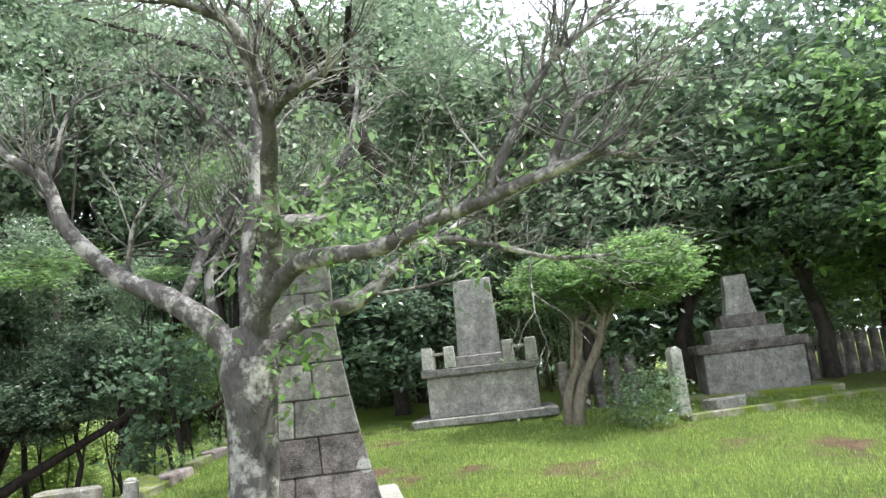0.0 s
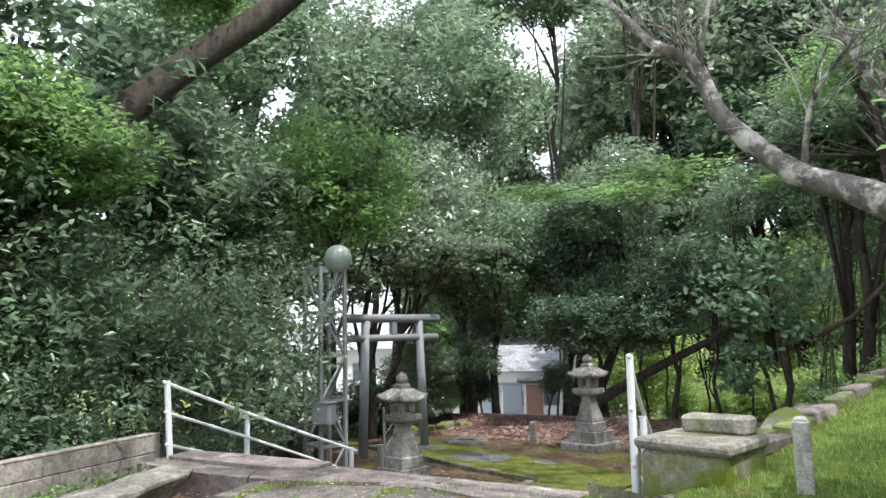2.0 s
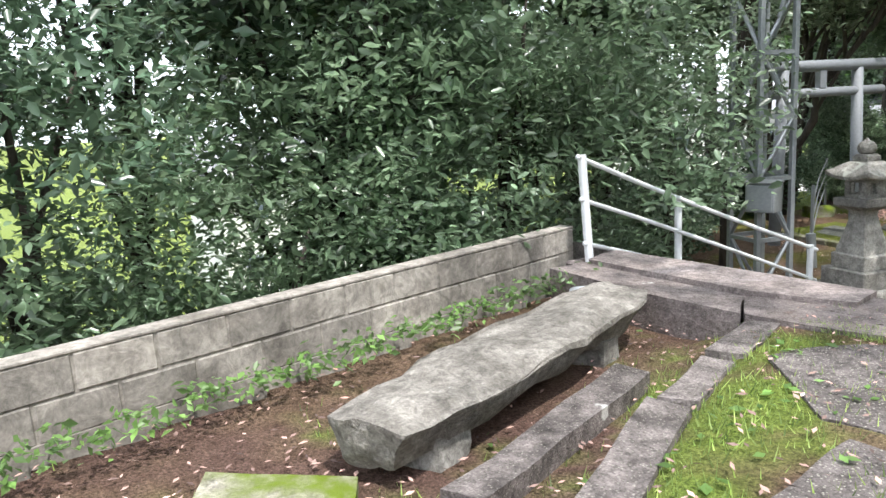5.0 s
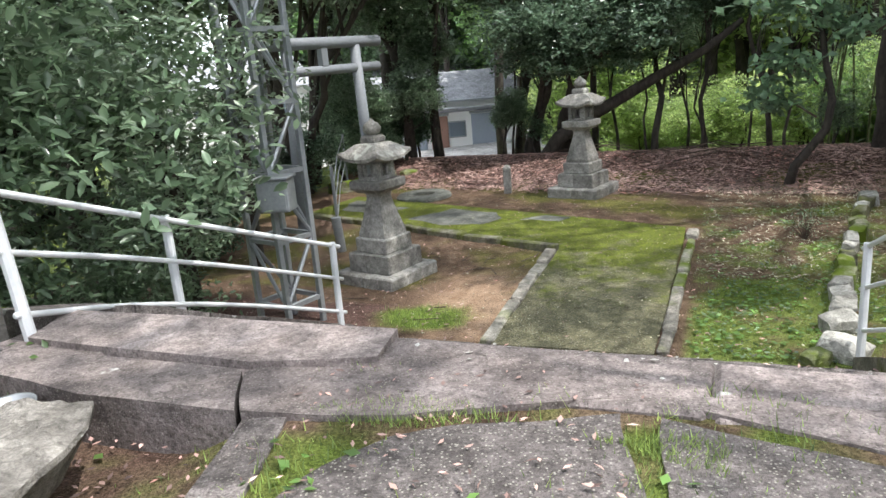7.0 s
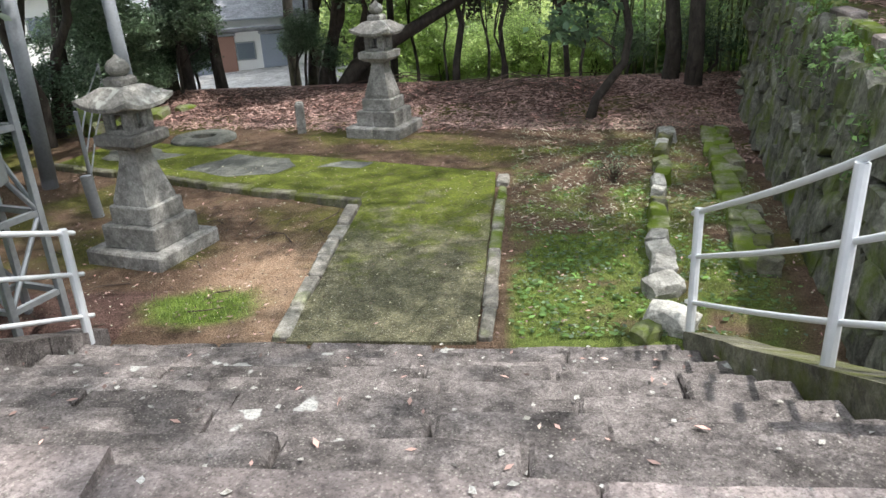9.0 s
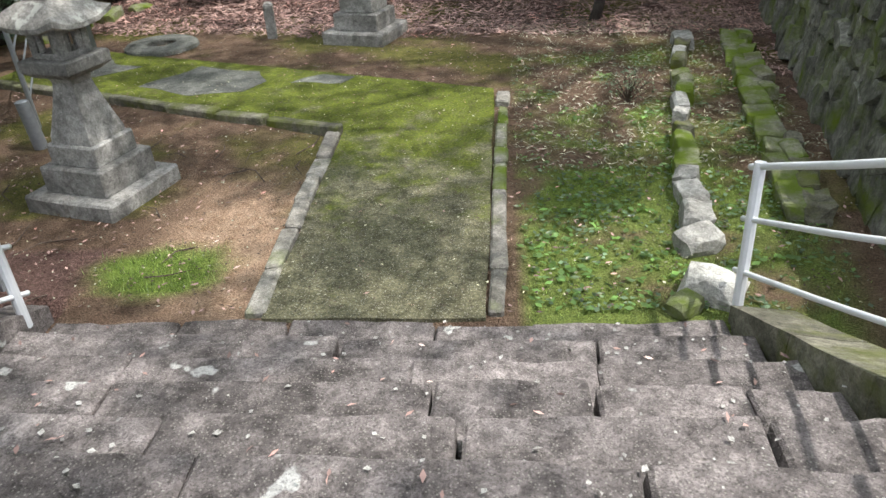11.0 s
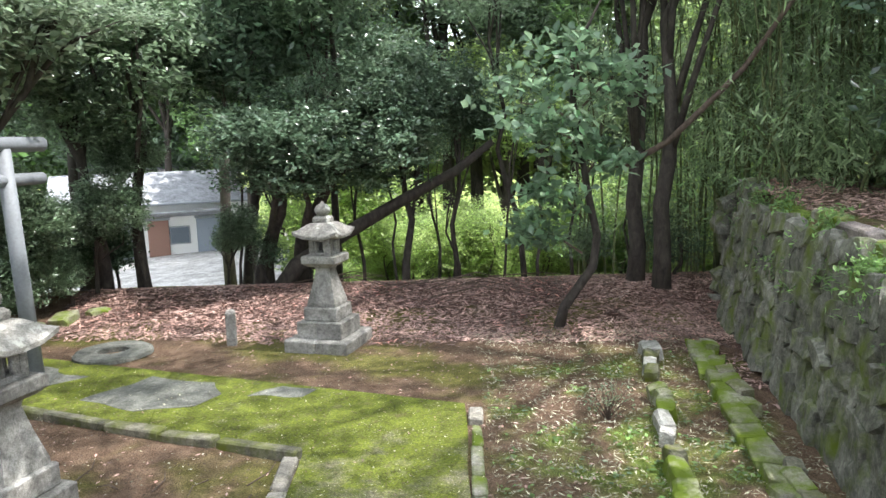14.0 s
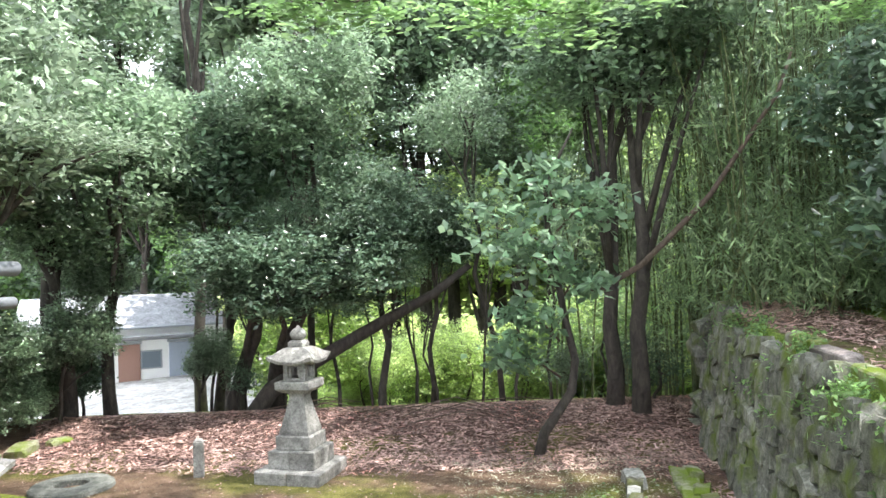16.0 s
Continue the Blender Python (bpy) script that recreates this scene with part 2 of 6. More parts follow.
def bevel(bm, w, seg=1):
    bmesh.ops.bevel(bm, geom=list(bm.edges), offset=w, segments=seg, affect='EDGES', profile=0.5)
    return bm


def box(size, at=(0, 0, 0), rot=(0, 0, 0), jit=0.0, bev=0.0, taper=1.0, rng=random):
    bm = bmesh.new()
    add_box(bm, size, at, rot, jit, taper, rng)
    if bev:
        bevel(bm, bev)
    return bm


def tube(bm, pts, radii, seg=8, cap=True):
    """A round limb along pts."""
    pts = [Vector(p) for p in pts]
    rings = []
    side = None
    for i, p in enumerate(pts):
        d = (pts[min(i + 1, len(pts) - 1)] - pts[max(i - 1, 0)]).normalized()
        if side is None:
            side = d.orthogonal().normalized()
        side = (side - d * side.dot(d)).normalized()
        up = d.cross(side)
        r = radii[i] if hasattr(radii, "__len__") else radii
        rings.append([bm.verts.new(p + (side * math.cos(a) + up * math.sin(a)) * r) for a in (2 * math.pi * k / seg for k in range(seg))])
    for a, b in zip(rings, rings[1:]):
        for k in range(seg):
            bm.faces.new((a[k], a[(k + 1) % seg], b[(k + 1) % seg], b[k]))
    if cap:
        bm.faces.new(rings[0][::-1])
        bm.faces.new(rings[-1])
    return rings


def raw_mesh(name, verts, faces, mat):
    """A mesh from arrays: faces all with the same number of corners."""
    me = bpy.data.meshes.new(name)
    n, k = faces.shape
    me.vertices.add(len(verts))
    me.vertices.foreach_set("co", np.ascontiguousarray(verts, dtype=np.float32).ravel())
    me.loops.add(n * k)
    me.loops.foreach_set("vertex_index", np.ascontiguousarray(faces, dtype=np.int32).ravel())
    me.polygons.add(n)
    me.polygons.foreach_set("loop_start", np.arange(0, n * k, k, dtype=np.int32))
    me.update(calc_edges=True)
    me.materials.append(mat)
    return me


def leaf_cloud(centres, size, rng, slim=0.45, droop=0.35, var=0.35):
    """Leaf blades at centres: pointed, folded a little along the midrib (four corners, two triangles)."""
    n = len(centres)
    d = rng.normal(size=(n, 3))
    d[:, 2] = d[:, 2] * 0.5 - droop
    d /= np.linalg.norm(d, axis=1)[:, None]
    r = rng.normal(size=(n, 3)) * 0.6 + np.array([0, 0, 1.0])
    s = np.cross(d, r)
    s /= np.linalg.norm(s, axis=1)[:, None] + 1e-9
    up = np.cross(s, d)
    L = size * (1 + var * rng.uniform(-1, 1, n))[:, None]
    W = L * slim
    c = np.asarray(centres)
    v = np.stack([c - d * L * 0.5, c + s * W * 0.5 + up * W * 0.18, c + d * L * 0.5, c - s * W * 0.5 + up * W * 0.18], 1).reshape(-1, 3)
    i = np.arange(n)[:, None] * 4
    f = np.concatenate([i + np.array([[0, 1, 2]]), i + np.array([[0, 2, 3]])], 0)
    return v, f


def fine_leaves(centres, size, rng, slim=0.42, droop=0.35):
    """Leaf blades with a rounded outline, folded along the midrib (six corners, four triangles)."""
    n = len(centres)
    d = rng.normal(size=(n, 3))
    d[:, 2] = d[:, 2] * 0.5 - droop
    d /= np.linalg.norm(d, axis=1)[:, None]
    s = np.cross(d, rng.normal(size=(n, 3)) * 0.6 + np.array([0, 0, 1.0]))
    s /= np.linalg.norm(s, axis=1)[:, None] + 1e-9
    up = np.cross(s, d)
    L = size * (1 + 0.35 * rng.uniform(-1, 1, n))[:, None]
    W = L * slim * 0.5
    c = np.asarray(centres)
    v = np.stack([c - d * L * 0.5, c - d * L * 0.18 + s * W + up * W * 0.3, c + d * L * 0.2 + s * W * 0.8 + up * W * 0.2, c + d * L * 0.5 - up * W * 0.2,
                  c + d * L * 0.2 - s * W * 0.8 + up * W * 0.2, c - d * L * 0.18 - s * W + up * W * 0.3], 1).reshape(-1, 3)
    i = np.arange(n)[:, None] * 6
    f = np.concatenate([i + np.array([q]) for q in ([0, 1, 2], [0, 2, 3], [0, 3, 4], [0, 4, 5])], 0)
    return v, f


def clumps(lobes, per_lobe, leaves, rng, spread=0.22, hollow=0.45):
    """Leaf places: sprays scattered through ragged lobes (x, y, z, rx, ry, rz)."""
    out = []
    for (x, y, z, a, b, c) in lobes:
        u = rng.normal(size=(per_lobe, 3))
        u /= np.linalg.norm(u, axis=1)[:, None]
        rad = (hollow + (1.05 - hollow) * rng.random(per_lobe) ** 0.6)[:, None]
        cc = u * rad * np.array([a, b, c]) + np.array([x, y, z])
        k = rng.integers(leaves // 2, leaves * 3 // 2, per_lobe)
        idx = np.repeat(np.arange(per_lobe), k)
        off = rng.normal(size=(len(idx), 3)) * spread * np.array([1, 1, 0.45])
        out.append(cc[idx] + off)
    return np.concatenate(out)

# ---- ground ----
RISE, TREAD, NSTEP = 0.185, 0.42, 8


def wall_x(y):
    """Foot of the rubble retaining wall."""
    return 2.95 + 0.185 * (y + 3.2)


def smooth(a, b, v):
    k = np.clip((v - a) / (b - a), 0, 1)
    return k * k * (3 - 2 * k)


def block_x(y):
    return -2.62 + (-3.7 - y) * 0.19


def ground_z(x, y):
    x, y = np.asarray(x, float), np.asarray(y, float)
    bars = -0.62 + (-4.1 - np.clip(y, -7.3, -4.1)) * 0.45
    upper = 1.25 + 0.22 * smooth(-0.4, 0.22, x - bars) + 0.01 * np.clip(x, 0, 2) + 0.062 * np.clip(y + 4.0, 0, 16) * smooth(2, 4, x)
    far = np.hypot(x, y - 2)
    yard = 0.0 * x + 0.32 * smooth(8.3, 10.8, y + 0.12 * x) - 0.3 * smooth(11, 12.5, y) - 3.2 * smooth(11.8, 26, y) 
    yard = yard - 4.5 * smooth(7.6, 26, -x) * (1 - 0.9 * smooth(12, 22, y)) - 4.0 * smooth(24, 70, far) * smooth(-20, 6, y - 0.4 * x) * (1 - smooth(4, 8, -x) * smooth(12, 18, y))
    drop = -0.15 - 0.9 * smooth(2.7, 6, -x) * smooth(0.8, 3.2, -y) - 4.5 * smooth(4, 18, -x)
    z = np.where((y < 0.2) & (x < -2.45), np.minimum(yard, drop), yard)
    up = ((y < -3.55) & (x > block_x(y) + 0.05)) | ((y >= -3.55) & (y < 9.0) & (x > wall_x(y) + 0.32)) | ((y >= 9.0) & (y < 9.2) & (x > 6.1))
    bank = 2.2 - 3.5 * smooth(9.0, 20.0, y)
    z = np.where(up, upper, z)
    z = np.where((y >= 9.0) & (x > 6.1 + 0.45 * (y - 9.0)), np.maximum(yard, bank - 0.6), z)
    under = (y < -0.1) & (y > -3.6) & (x > -2.4) & (x < 2.6)
    z = np.where(under, np.minimum(-y / TREAD * RISE - 0.25, 1.2), z)
    return z


def axis_lines(a, b, step, far):
    fine = np.arange(a, b + step / 2, step)
    lo, hi, d = a, b, step
    ext_lo, ext_hi = [], []
    while hi < far:
        d *= 1.35
        hi += d
        lo -= d
        ext_hi.append(hi)
        ext_lo.append(lo)
    return np.concatenate([ext_lo[::-1], fine, ext_hi])


def fbm(x, y, s, seed=0.0):
    """Cheap value noise on arrays."""
    v, amp, tot = 0, 1.0, 0
    for k in range(4):
        f = s * 2 ** k
        v = v + amp * (np.sin(x * f * 1.3 + y * f * 0.7 + seed + k * 2.1 + 1.7 * np.sin(y * f * 0.9 + k + seed)) * np.cos(y * f * 1.1 - x * f * 0.5 + seed * 1.7 + k * 1.3 + 1.5 * np.sin(x * f * 0.8 + seed)))
        tot += amp
        amp *= 0.6
    return v / tot


xs, ys = axis_lines(-12, 17, 0.11, 900), axis_lines(-16, 15, 0.11, 900)
GX, GY = np.meshgrid(xs, ys)
GZ = ground_z(GX, GY) + 0.012 * fbm(GX, GY, 2.3) * ((np.abs(GX) < 30) & (np.abs(GY) < 30))
nv, nu = GX.shape
idx = np.arange(nv * nu).reshape(nv, nu)
quads = np.stack([idx[:-1, :-1], idx[:-1, 1:], idx[1:, 1:], idx[1:, :-1]], -1).reshape(-1, 4)


def zones(x, y):
    """Shares of grass, moss, leaf litter and bare earth painted pale as sunlit."""
    n1, n2 = fbm(x, y, 0.9, 1.0), fbm(x, y, 3.1, 4.0)
    lawn = ((x > wall_x(y) + 0.3) & (y > -3.4)) | ((y <= -3.4) & (x > 2.6 + 0.4 * n1))
    grass = np.where(lawn, smooth(-0.75, -0.2, n1 + 0.5 * n2), 0)
    strip = smooth(0.85, 1.0, x) * smooth(0.0, 0.4, wall_x(y) - 0.2 - x) * (y > -0.3) * smooth(7.6, 5.5, y + n1)
    grass = np.maximum(grass, 0.8 * np.where(y < 9, strip * smooth(-0.35, 0.5, n2 + 0.7 * n1 + 0.45 - 0.12 * y), 0))
    patch = np.exp(-((x + 1.9) / 0.55) ** 2 - ((y - 0.65) / 0.42) ** 2) * 1.4
    grass = np.maximum(grass, smooth(0.35, 0.8, patch + 0.3 * n2) * (y > 0) * (x < -0.9))
    terr = (y < -3.5) & (x <= 2.6 + 0.4 * n1)
    bars = -0.62 + (-4.1 - np.clip(y, -7.3, -4.1)) * 0.45
    grass = np.where(terr, smooth(-0.3, 0.5, n2 + 0.4 * n1 - 0.55 * smooth(0.1, 0.9, bars - x)) * 0.8, grass)
    by_bench = terr & (x < bars + 0.1)
    moss = smooth(-0.15, 0.5, n1 + 0.4 * n2) * ((y > 1.5) & (y < 9.5) & (x < 4.5)) * 0.75
    moss = np.maximum(moss, np.where(terr & (x > bars), 0.7 * smooth(-0.05, 0.5, n2 + 0.4 * n1 + 0.1), 0))
    litter = smooth(7.35, 7.95, y + 0.16 * x + 0.3 * n1 + 0.15 * n2) * (y < 13.5) * (x > -7) * (x < 6.5)
    litter = np.maximum(litter, ((x > wall_x(y) - 0.9) & (x < wall_x(y) + 0.1) & (y > 4.5) & (y < 9)) * smooth(-0.2, 0.4, n2))
    litter = np.maximum(litter, ((x > wall_x(y) + 0.5) & (x < wall_x(y) + 2.2) & (y > 3.5) & (y < 9)) * smooth(-0.5, 0.2, n1 + 0.12 * (y - 4)))
    litter = np.maximum(litter, (x < -2.5) & (y < 1.0) & (y > -6))
    litter = np.maximum(litter, 0.8 * by_bench * smooth(-0.4, 0.3, n1 - 0.5 * n2))
    # sun patch on the bare earth beside the path, put into soil colour
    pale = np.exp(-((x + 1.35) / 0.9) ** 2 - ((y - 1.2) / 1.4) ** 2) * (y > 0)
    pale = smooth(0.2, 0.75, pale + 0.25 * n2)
    wild = (np.hypot(x, y) > 15) | (y > 12.5) | (x < -8)
    grass = np.where(wild, 0.8, grass)
    grass = grass * (1 - 0.9 * litter * (x > 3))
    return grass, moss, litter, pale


me = raw_mesh("ground", np.stack([GX, GY, GZ], -1).reshape(-1, 3), quads, WALLCORE)
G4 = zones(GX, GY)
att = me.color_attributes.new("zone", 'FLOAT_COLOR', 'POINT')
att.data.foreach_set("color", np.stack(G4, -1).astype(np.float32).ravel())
m, t, bs = material("earth, moss and grass")
at = t.nodes.new("ShaderNodeVertexColor")
at.layer_name = "zone"
sp = t.nodes.new("ShaderNodeSeparateColor")
t.links.new(at.outputs[0], sp.inputs[0])
soil = ramp(t, noise_tex(t, 5, 7, 0.7), [(0.3, (0.10, 0.062, 0.042)), (0.7, (0.24, 0.165, 0.115))])
# alpha share: earth lightened to look sunlit
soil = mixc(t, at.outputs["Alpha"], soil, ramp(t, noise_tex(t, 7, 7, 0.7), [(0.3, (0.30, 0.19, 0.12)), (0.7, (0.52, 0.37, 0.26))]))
soil = mixc(t, sp.outputs[2], soil, ramp(t, noise_tex(t, 22, 5, 0.7), [(0.3, (0.075, 0.042, 0.036)), (0.7, (0.2, 0.125, 0.105))]))
soil = mixc(t, sp.outputs[1], soil, ramp(t, noise_tex(t, 9, 6), [(0.3, (0.085, 0.105, 0.014)), (0.7, (0.205, 0.205, 0.05))]))
soil = mixc(t, sp.outputs[0], soil, ramp(t, noise_tex(t, 11, 7, 0.7), [(0.25, (0.075, 0.12, 0.022)), (0.5, (0.16, 0.235, 0.045)), (0.75, (0.28, 0.35, 0.085))]))
fine = noise_tex(t, 60, 4)
soil = mixc(t, 0.75, soil, ramp(t, fine, [(0.3, g(0.15)), (0.7, g(0.85))]), 'OVERLAY')
soil = mixc(t, 0.6, soil, ramp(t, noise_tex(t, 160, 3, 0.7), [(0.3, g(0.15)), (0.7, g(0.85))]), 'OVERLAY')
t.links.new(soil, bs.inputs["Base Color"])
bs.inputs["Roughness"].default_value = 0.95
bs.inputs["Specular IOR Level"].default_value = 0.15
bump(t, bs, fine, 1.0, 0.05)
me.materials[0] = m
me.shade_smooth()
tagged(new("ground", me), "earth yard with moss, grass and fallen leaves", "ground", kind="structure")

# ---- stairs ----
stairs = tagged(new("stairs"), "broad flight of eight worn stone steps", "stairs", kind="structure")


def stair_right(d):
    return 2.25 + 0.11 * d


rng = random.Random(4)
for k in range(NSTEP + 1):
    y0, top = -TREAD * k, RISE * k + 0.015
    x, xr = -2.42 - (0.1 if k > 5 else 0), stair_right(TREAD * k)
    depth = TREAD + 0.07 if k < NSTEP else 0.5
    while x < xr - 0.05:
        w = min(rng.uniform(0.7, 1.7), xr - x)
        if xr - x - w < 0.35:
            w = xr - x
        yy = y0 + rng.uniform(-0.022, 0.022)
        bm = box((w - rng.uniform(0.008, 0.03), depth, 0.24), (0, 0, 0), bev=0.018, jit=0.016, rng=rng)
        bmesh.ops.subdivide_edges(bm, edges=[e for e in bm.edges if abs(e.verts[0].co.x - e.verts[1].co.x) > 0.3], cuts=9)
        for v in bm.verts:
            v.co.y += (0.03 * noise.noise(Vector((v.co.x * 3 + x, k * 7, v.co.z))) + 0.018 * noise.noise(Vector((v.co.x * 11 + x, k * 5, 2)))) * (v.co.y > 0)
            v.co.z += 0.010 * noise.noise(Vector((v.co.x * 2 + x, k * 3, v.co.y * 3)))
        ob = part("step_slab", bm, CONCRETE if k == NSTEP else STEP, stairs)
        ob.matrix_basis = pose(x + w / 2, yy - depth / 2, top - 0.12 + rng.uniform(-0.008, 0.008), rng.uniform(-0.8, 0.8), rng.uniform(-0.4, 0.4), rng.uniform(-0.5, 0.5))
        x += w

# sloping stone strings at both sides of the flight
for side in (0, 1):
    for i in range(5):
        a, b = i * 0.72, (i + 1) * 0.72 - 0.015
        bm = bmesh.new()
        ring = []
        for d in (a, b):
            zt = d / TREAD * RISE + 0.13 - 0.1 * (d > 3.2)
            xi = stair_right(d) + 0.01 if side else -2.44
            xo = xi + 0.42 if side else xi - 0.3
            ring.append([bm.verts.new(c) for c in ((xi, -d, zt - 0.6), (xo, -d, zt - 0.8), (xo, -d, zt - (0.05 if side else 0.0)), (xi, -d, zt))])
        for k in range(4):
            bm.faces.new((ring[0][k], ring[0][(k + 1) % 4], ring[1][(k + 1) % 4], ring[1][k]))
        bm.faces.new(ring[0][::-1])
        bm.faces.new(ring[1])
        bmesh.ops.subdivide_edges(bm, edges=bm.edges, cuts=2, use_grid_fill=True)
        for v in bm.verts:
            v.co += Vector([0.02 * noise.noise(v.co * 2.5 + Vector((s * 9, 0, 0))) for s in range(3)])
        # right string stones take the dark kerb stone: dirt, plus shade in the colour
        part("string_stone", bm, KERBDARK if side else STEP, stairs)

# ---- rubble retaining wall of the upper terrace ----
wall = tagged(new("wall_east"), "rough rubble stone retaining wall with moss and ferns", "wall", kind="structure")


def wall_top(y):
    return float(ground_z(wall_x(y) + 1.2, y)) + 0.02 if y < 8.9 else 2.2


WALL_Y0, WALL_Y1 = -3.0, 8.9
bm = bmesh.new()
ring = []
for y in np.linspace(WALL_Y0, WALL_Y1, 14):
    zt = wall_top(min(y, 8.8)) - 0.05
    x = wall_x(y)
    ring.append([bm.verts.new(c) for c in ((x + 0.1, y, -0.4), (x + 0.1 + 0.32, y, zt), (x + 1.1, y, zt - 0.1), (x + 1.1, y, -0.4))])
for a, b in zip(ring, ring[1:]):
    for k in range(4):
        bm.faces.new((a[k], a[(k + 1) % 4], b[(k + 1) % 4], b[k]))
bm.faces.new(ring[0])
bm.faces.new(ring[-1][::-1])
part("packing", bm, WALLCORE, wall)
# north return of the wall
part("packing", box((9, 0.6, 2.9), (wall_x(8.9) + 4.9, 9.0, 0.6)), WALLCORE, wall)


def rubble(sx, sy, sz, rng, square=1.45, rough=0.09):
    bm = bmesh.new()
    bmesh.ops.create_icosphere(bm, subdivisions=2, radius=0.5)
    off = Vector((rng.uniform(0, 90), rng.uniform(0, 90), rng.uniform(0, 90)))
    for v in bm.verts:
        p = v.co.copy()
        q = Vector([math.copysign(min(0.5, abs(c) * square), c) for c in p])
        q += Vector([rough * noise.noise(p * 2.6 + off + Vector((s * 7, 0, 0))) for s in range(3)])
        v.co = Vector((q.x * sx, q.y * sy, q.z * sz))
    return bm


rng = random.Random(8)
stones = []
for i in range(14):
    bm = rubble(0.3, 1, 1, rng, 1.8, 0.13)
    me = bpy.data.meshes.new("stone")
    bm.to_mesh(me)
    bm.free()
    me.materials.append(RUBBLE)
    stones.append(me)


def lay_rubble(parent, along, out_deg, length, height_of, x_of, tilt, big=1.0, name="stone"):
    z = 0.0
    row = 0
    while z < 2.6:
        h = rng.uniform(0.2, 0.36) * big
        s = rng.uniform(-0.3, 0)
        while s < length:
            w = rng.uniform(0.2, 0.52) * big
            top = height_of(min(max(s + w / 2, 0), length))
            if z + h * 0.6 < top and s + w < length + 0.1:
                ob = new(name, stones[rng.randrange(14)])
                ob.parent = parent
                px, py = x_of(s + w / 2, z + h / 2)
                wob = rng.uniform(-0.04, 0.04)
                ob.matrix_basis = pose(px, py, z + h / 2 + wob - 0.05, rng.uniform(-32, 32), tilt + rng.uniform(-5, 5), out_deg + rng.uniform(-6, 6)) @ Matrix.Diagonal((rng.uniform(0.9, 1.4), w * 1.06, h * rng.uniform(1.0, 1.25), 1))
            s += w
        z += h
        row += 1


lay_rubble(wall, 1, -10.5, WALL_Y1 - WALL_Y0, lambda s: wall_top(min(WALL_Y0 + s, 8.8)), lambda s, z: (wall_x(WALL_Y0 + s) + 0.06 + 0.15 * z, WALL_Y0 + s), 8, 1.15)
lay_rubble(wall, 1, 90, 3.2, lambda s: 2.15, lambda s, z: (wall_x(8.9) + 0.25 + s, 9.0 + 0.3 - 0.05 * z), 0)
# low concrete edging along the terrace
for i in range(9):
    y = WALL_Y0 + 0.5 + i * 0.93
    part("edging", box((0.2, 0.91, 0.16), (wall_x(y) + 0.5, y, wall_top(y) + 0.03), (rng.uniform(-1.5, 1.5), rng.uniform(-2, 2), -10.5 + rng.uniform(-1.5, 1.5)), jit=0.02, bev=0.02, rng=rng), CONCRETE if i % 2 else MOSSY, wall)

# ---- block wall west of the upper terrace ----
bwall = tagged(new("wall_west"), "low two-course concrete block wall, weathered grey", "wall", kind="structure")
s_dir = Vector((0.19, -1, 0)).normalized()
ang = math.degrees(math.atan2(s_dir.y, s_dir.x))
part("footing", box((11.0, 0.16, 1.2), (block_x(-3.7) + s_dir.x * 5.5, -3.7 + s_dir.y * 5.5, 0.76), (0, 0, ang)), BLOCK, bwall)
for c in range(2):
    for i in range(27):
        d = 0.2 + i * 0.4 + (0.2 if c == 0 else 0)
        ob = part("block", box((0.388, 0.135, 0.19), (0, 0, 0), bev=0.008, jit=0.003, rng=rng), BLOCK, bwall)
        ob.matrix_basis = pose(block_x(-3.7) + s_dir.x * d, -3.7 + s_dir.y * d, 1.455 + c * 0.2, 0, 0, ang)
part("joint_fill", box((10.9, 0.118, 0.4), (block_x(-3.7) + s_dir.x * 5.45, -3.7 + s_dir.y * 5.45, 1.555), (0, 0, ang)), BLOCK, bwall)
part("coping", box((10.9, 0.14, 0.02), (block_x(-3.7) + s_dir.x * 5.45, -3.7 + s_dir.y * 5.45, 1.763), (0, 0, ang), bev=0.005), BLOCK, bwall)

# ---- paved path of the lower yard ----
path = tagged(new("path"), "moss-grown concrete path with stone kerbs", "path", kind="structure")
BR = Vector((-5.39, 2.17, 0)).normalized()
BN = Vector((-BR.y, BR.x, 0)) * -1


def slab(name, outline, z0, z1, mat, parent, rag=0.0, cuts=6):
    bm = bmesh.new()
    vs = []
    n = len(outline)
    for i in range(n):
        a, b = Vector((*outline[i], 0)), Vector((*outline[(i + 1) % n], 0))
        for k in range(cuts):
            p = a.lerp(b, k / cuts)
            if rag:
                p += Vector((noise.noise(p * 1.9 + Vector((3, 0, 0))), noise.noise(p * 1.9 + Vector((0, 9, 4))), 0)) * rag
            vs.append(p)
    lo = [bm.verts.new((p.x, p.y, z0)) for p in vs]
    hi = [bm.verts.new((p.x, p.y, z1)) for p in vs]
    bm.faces.new(hi)
    bm.faces.new(lo[::-1])
    for i in range(len(vs)):
        j = (i + 1) % len(vs)
        bm.faces.new((lo[i], lo[j], hi[j], hi[i]))
    return part(name, bm, mat, parent)


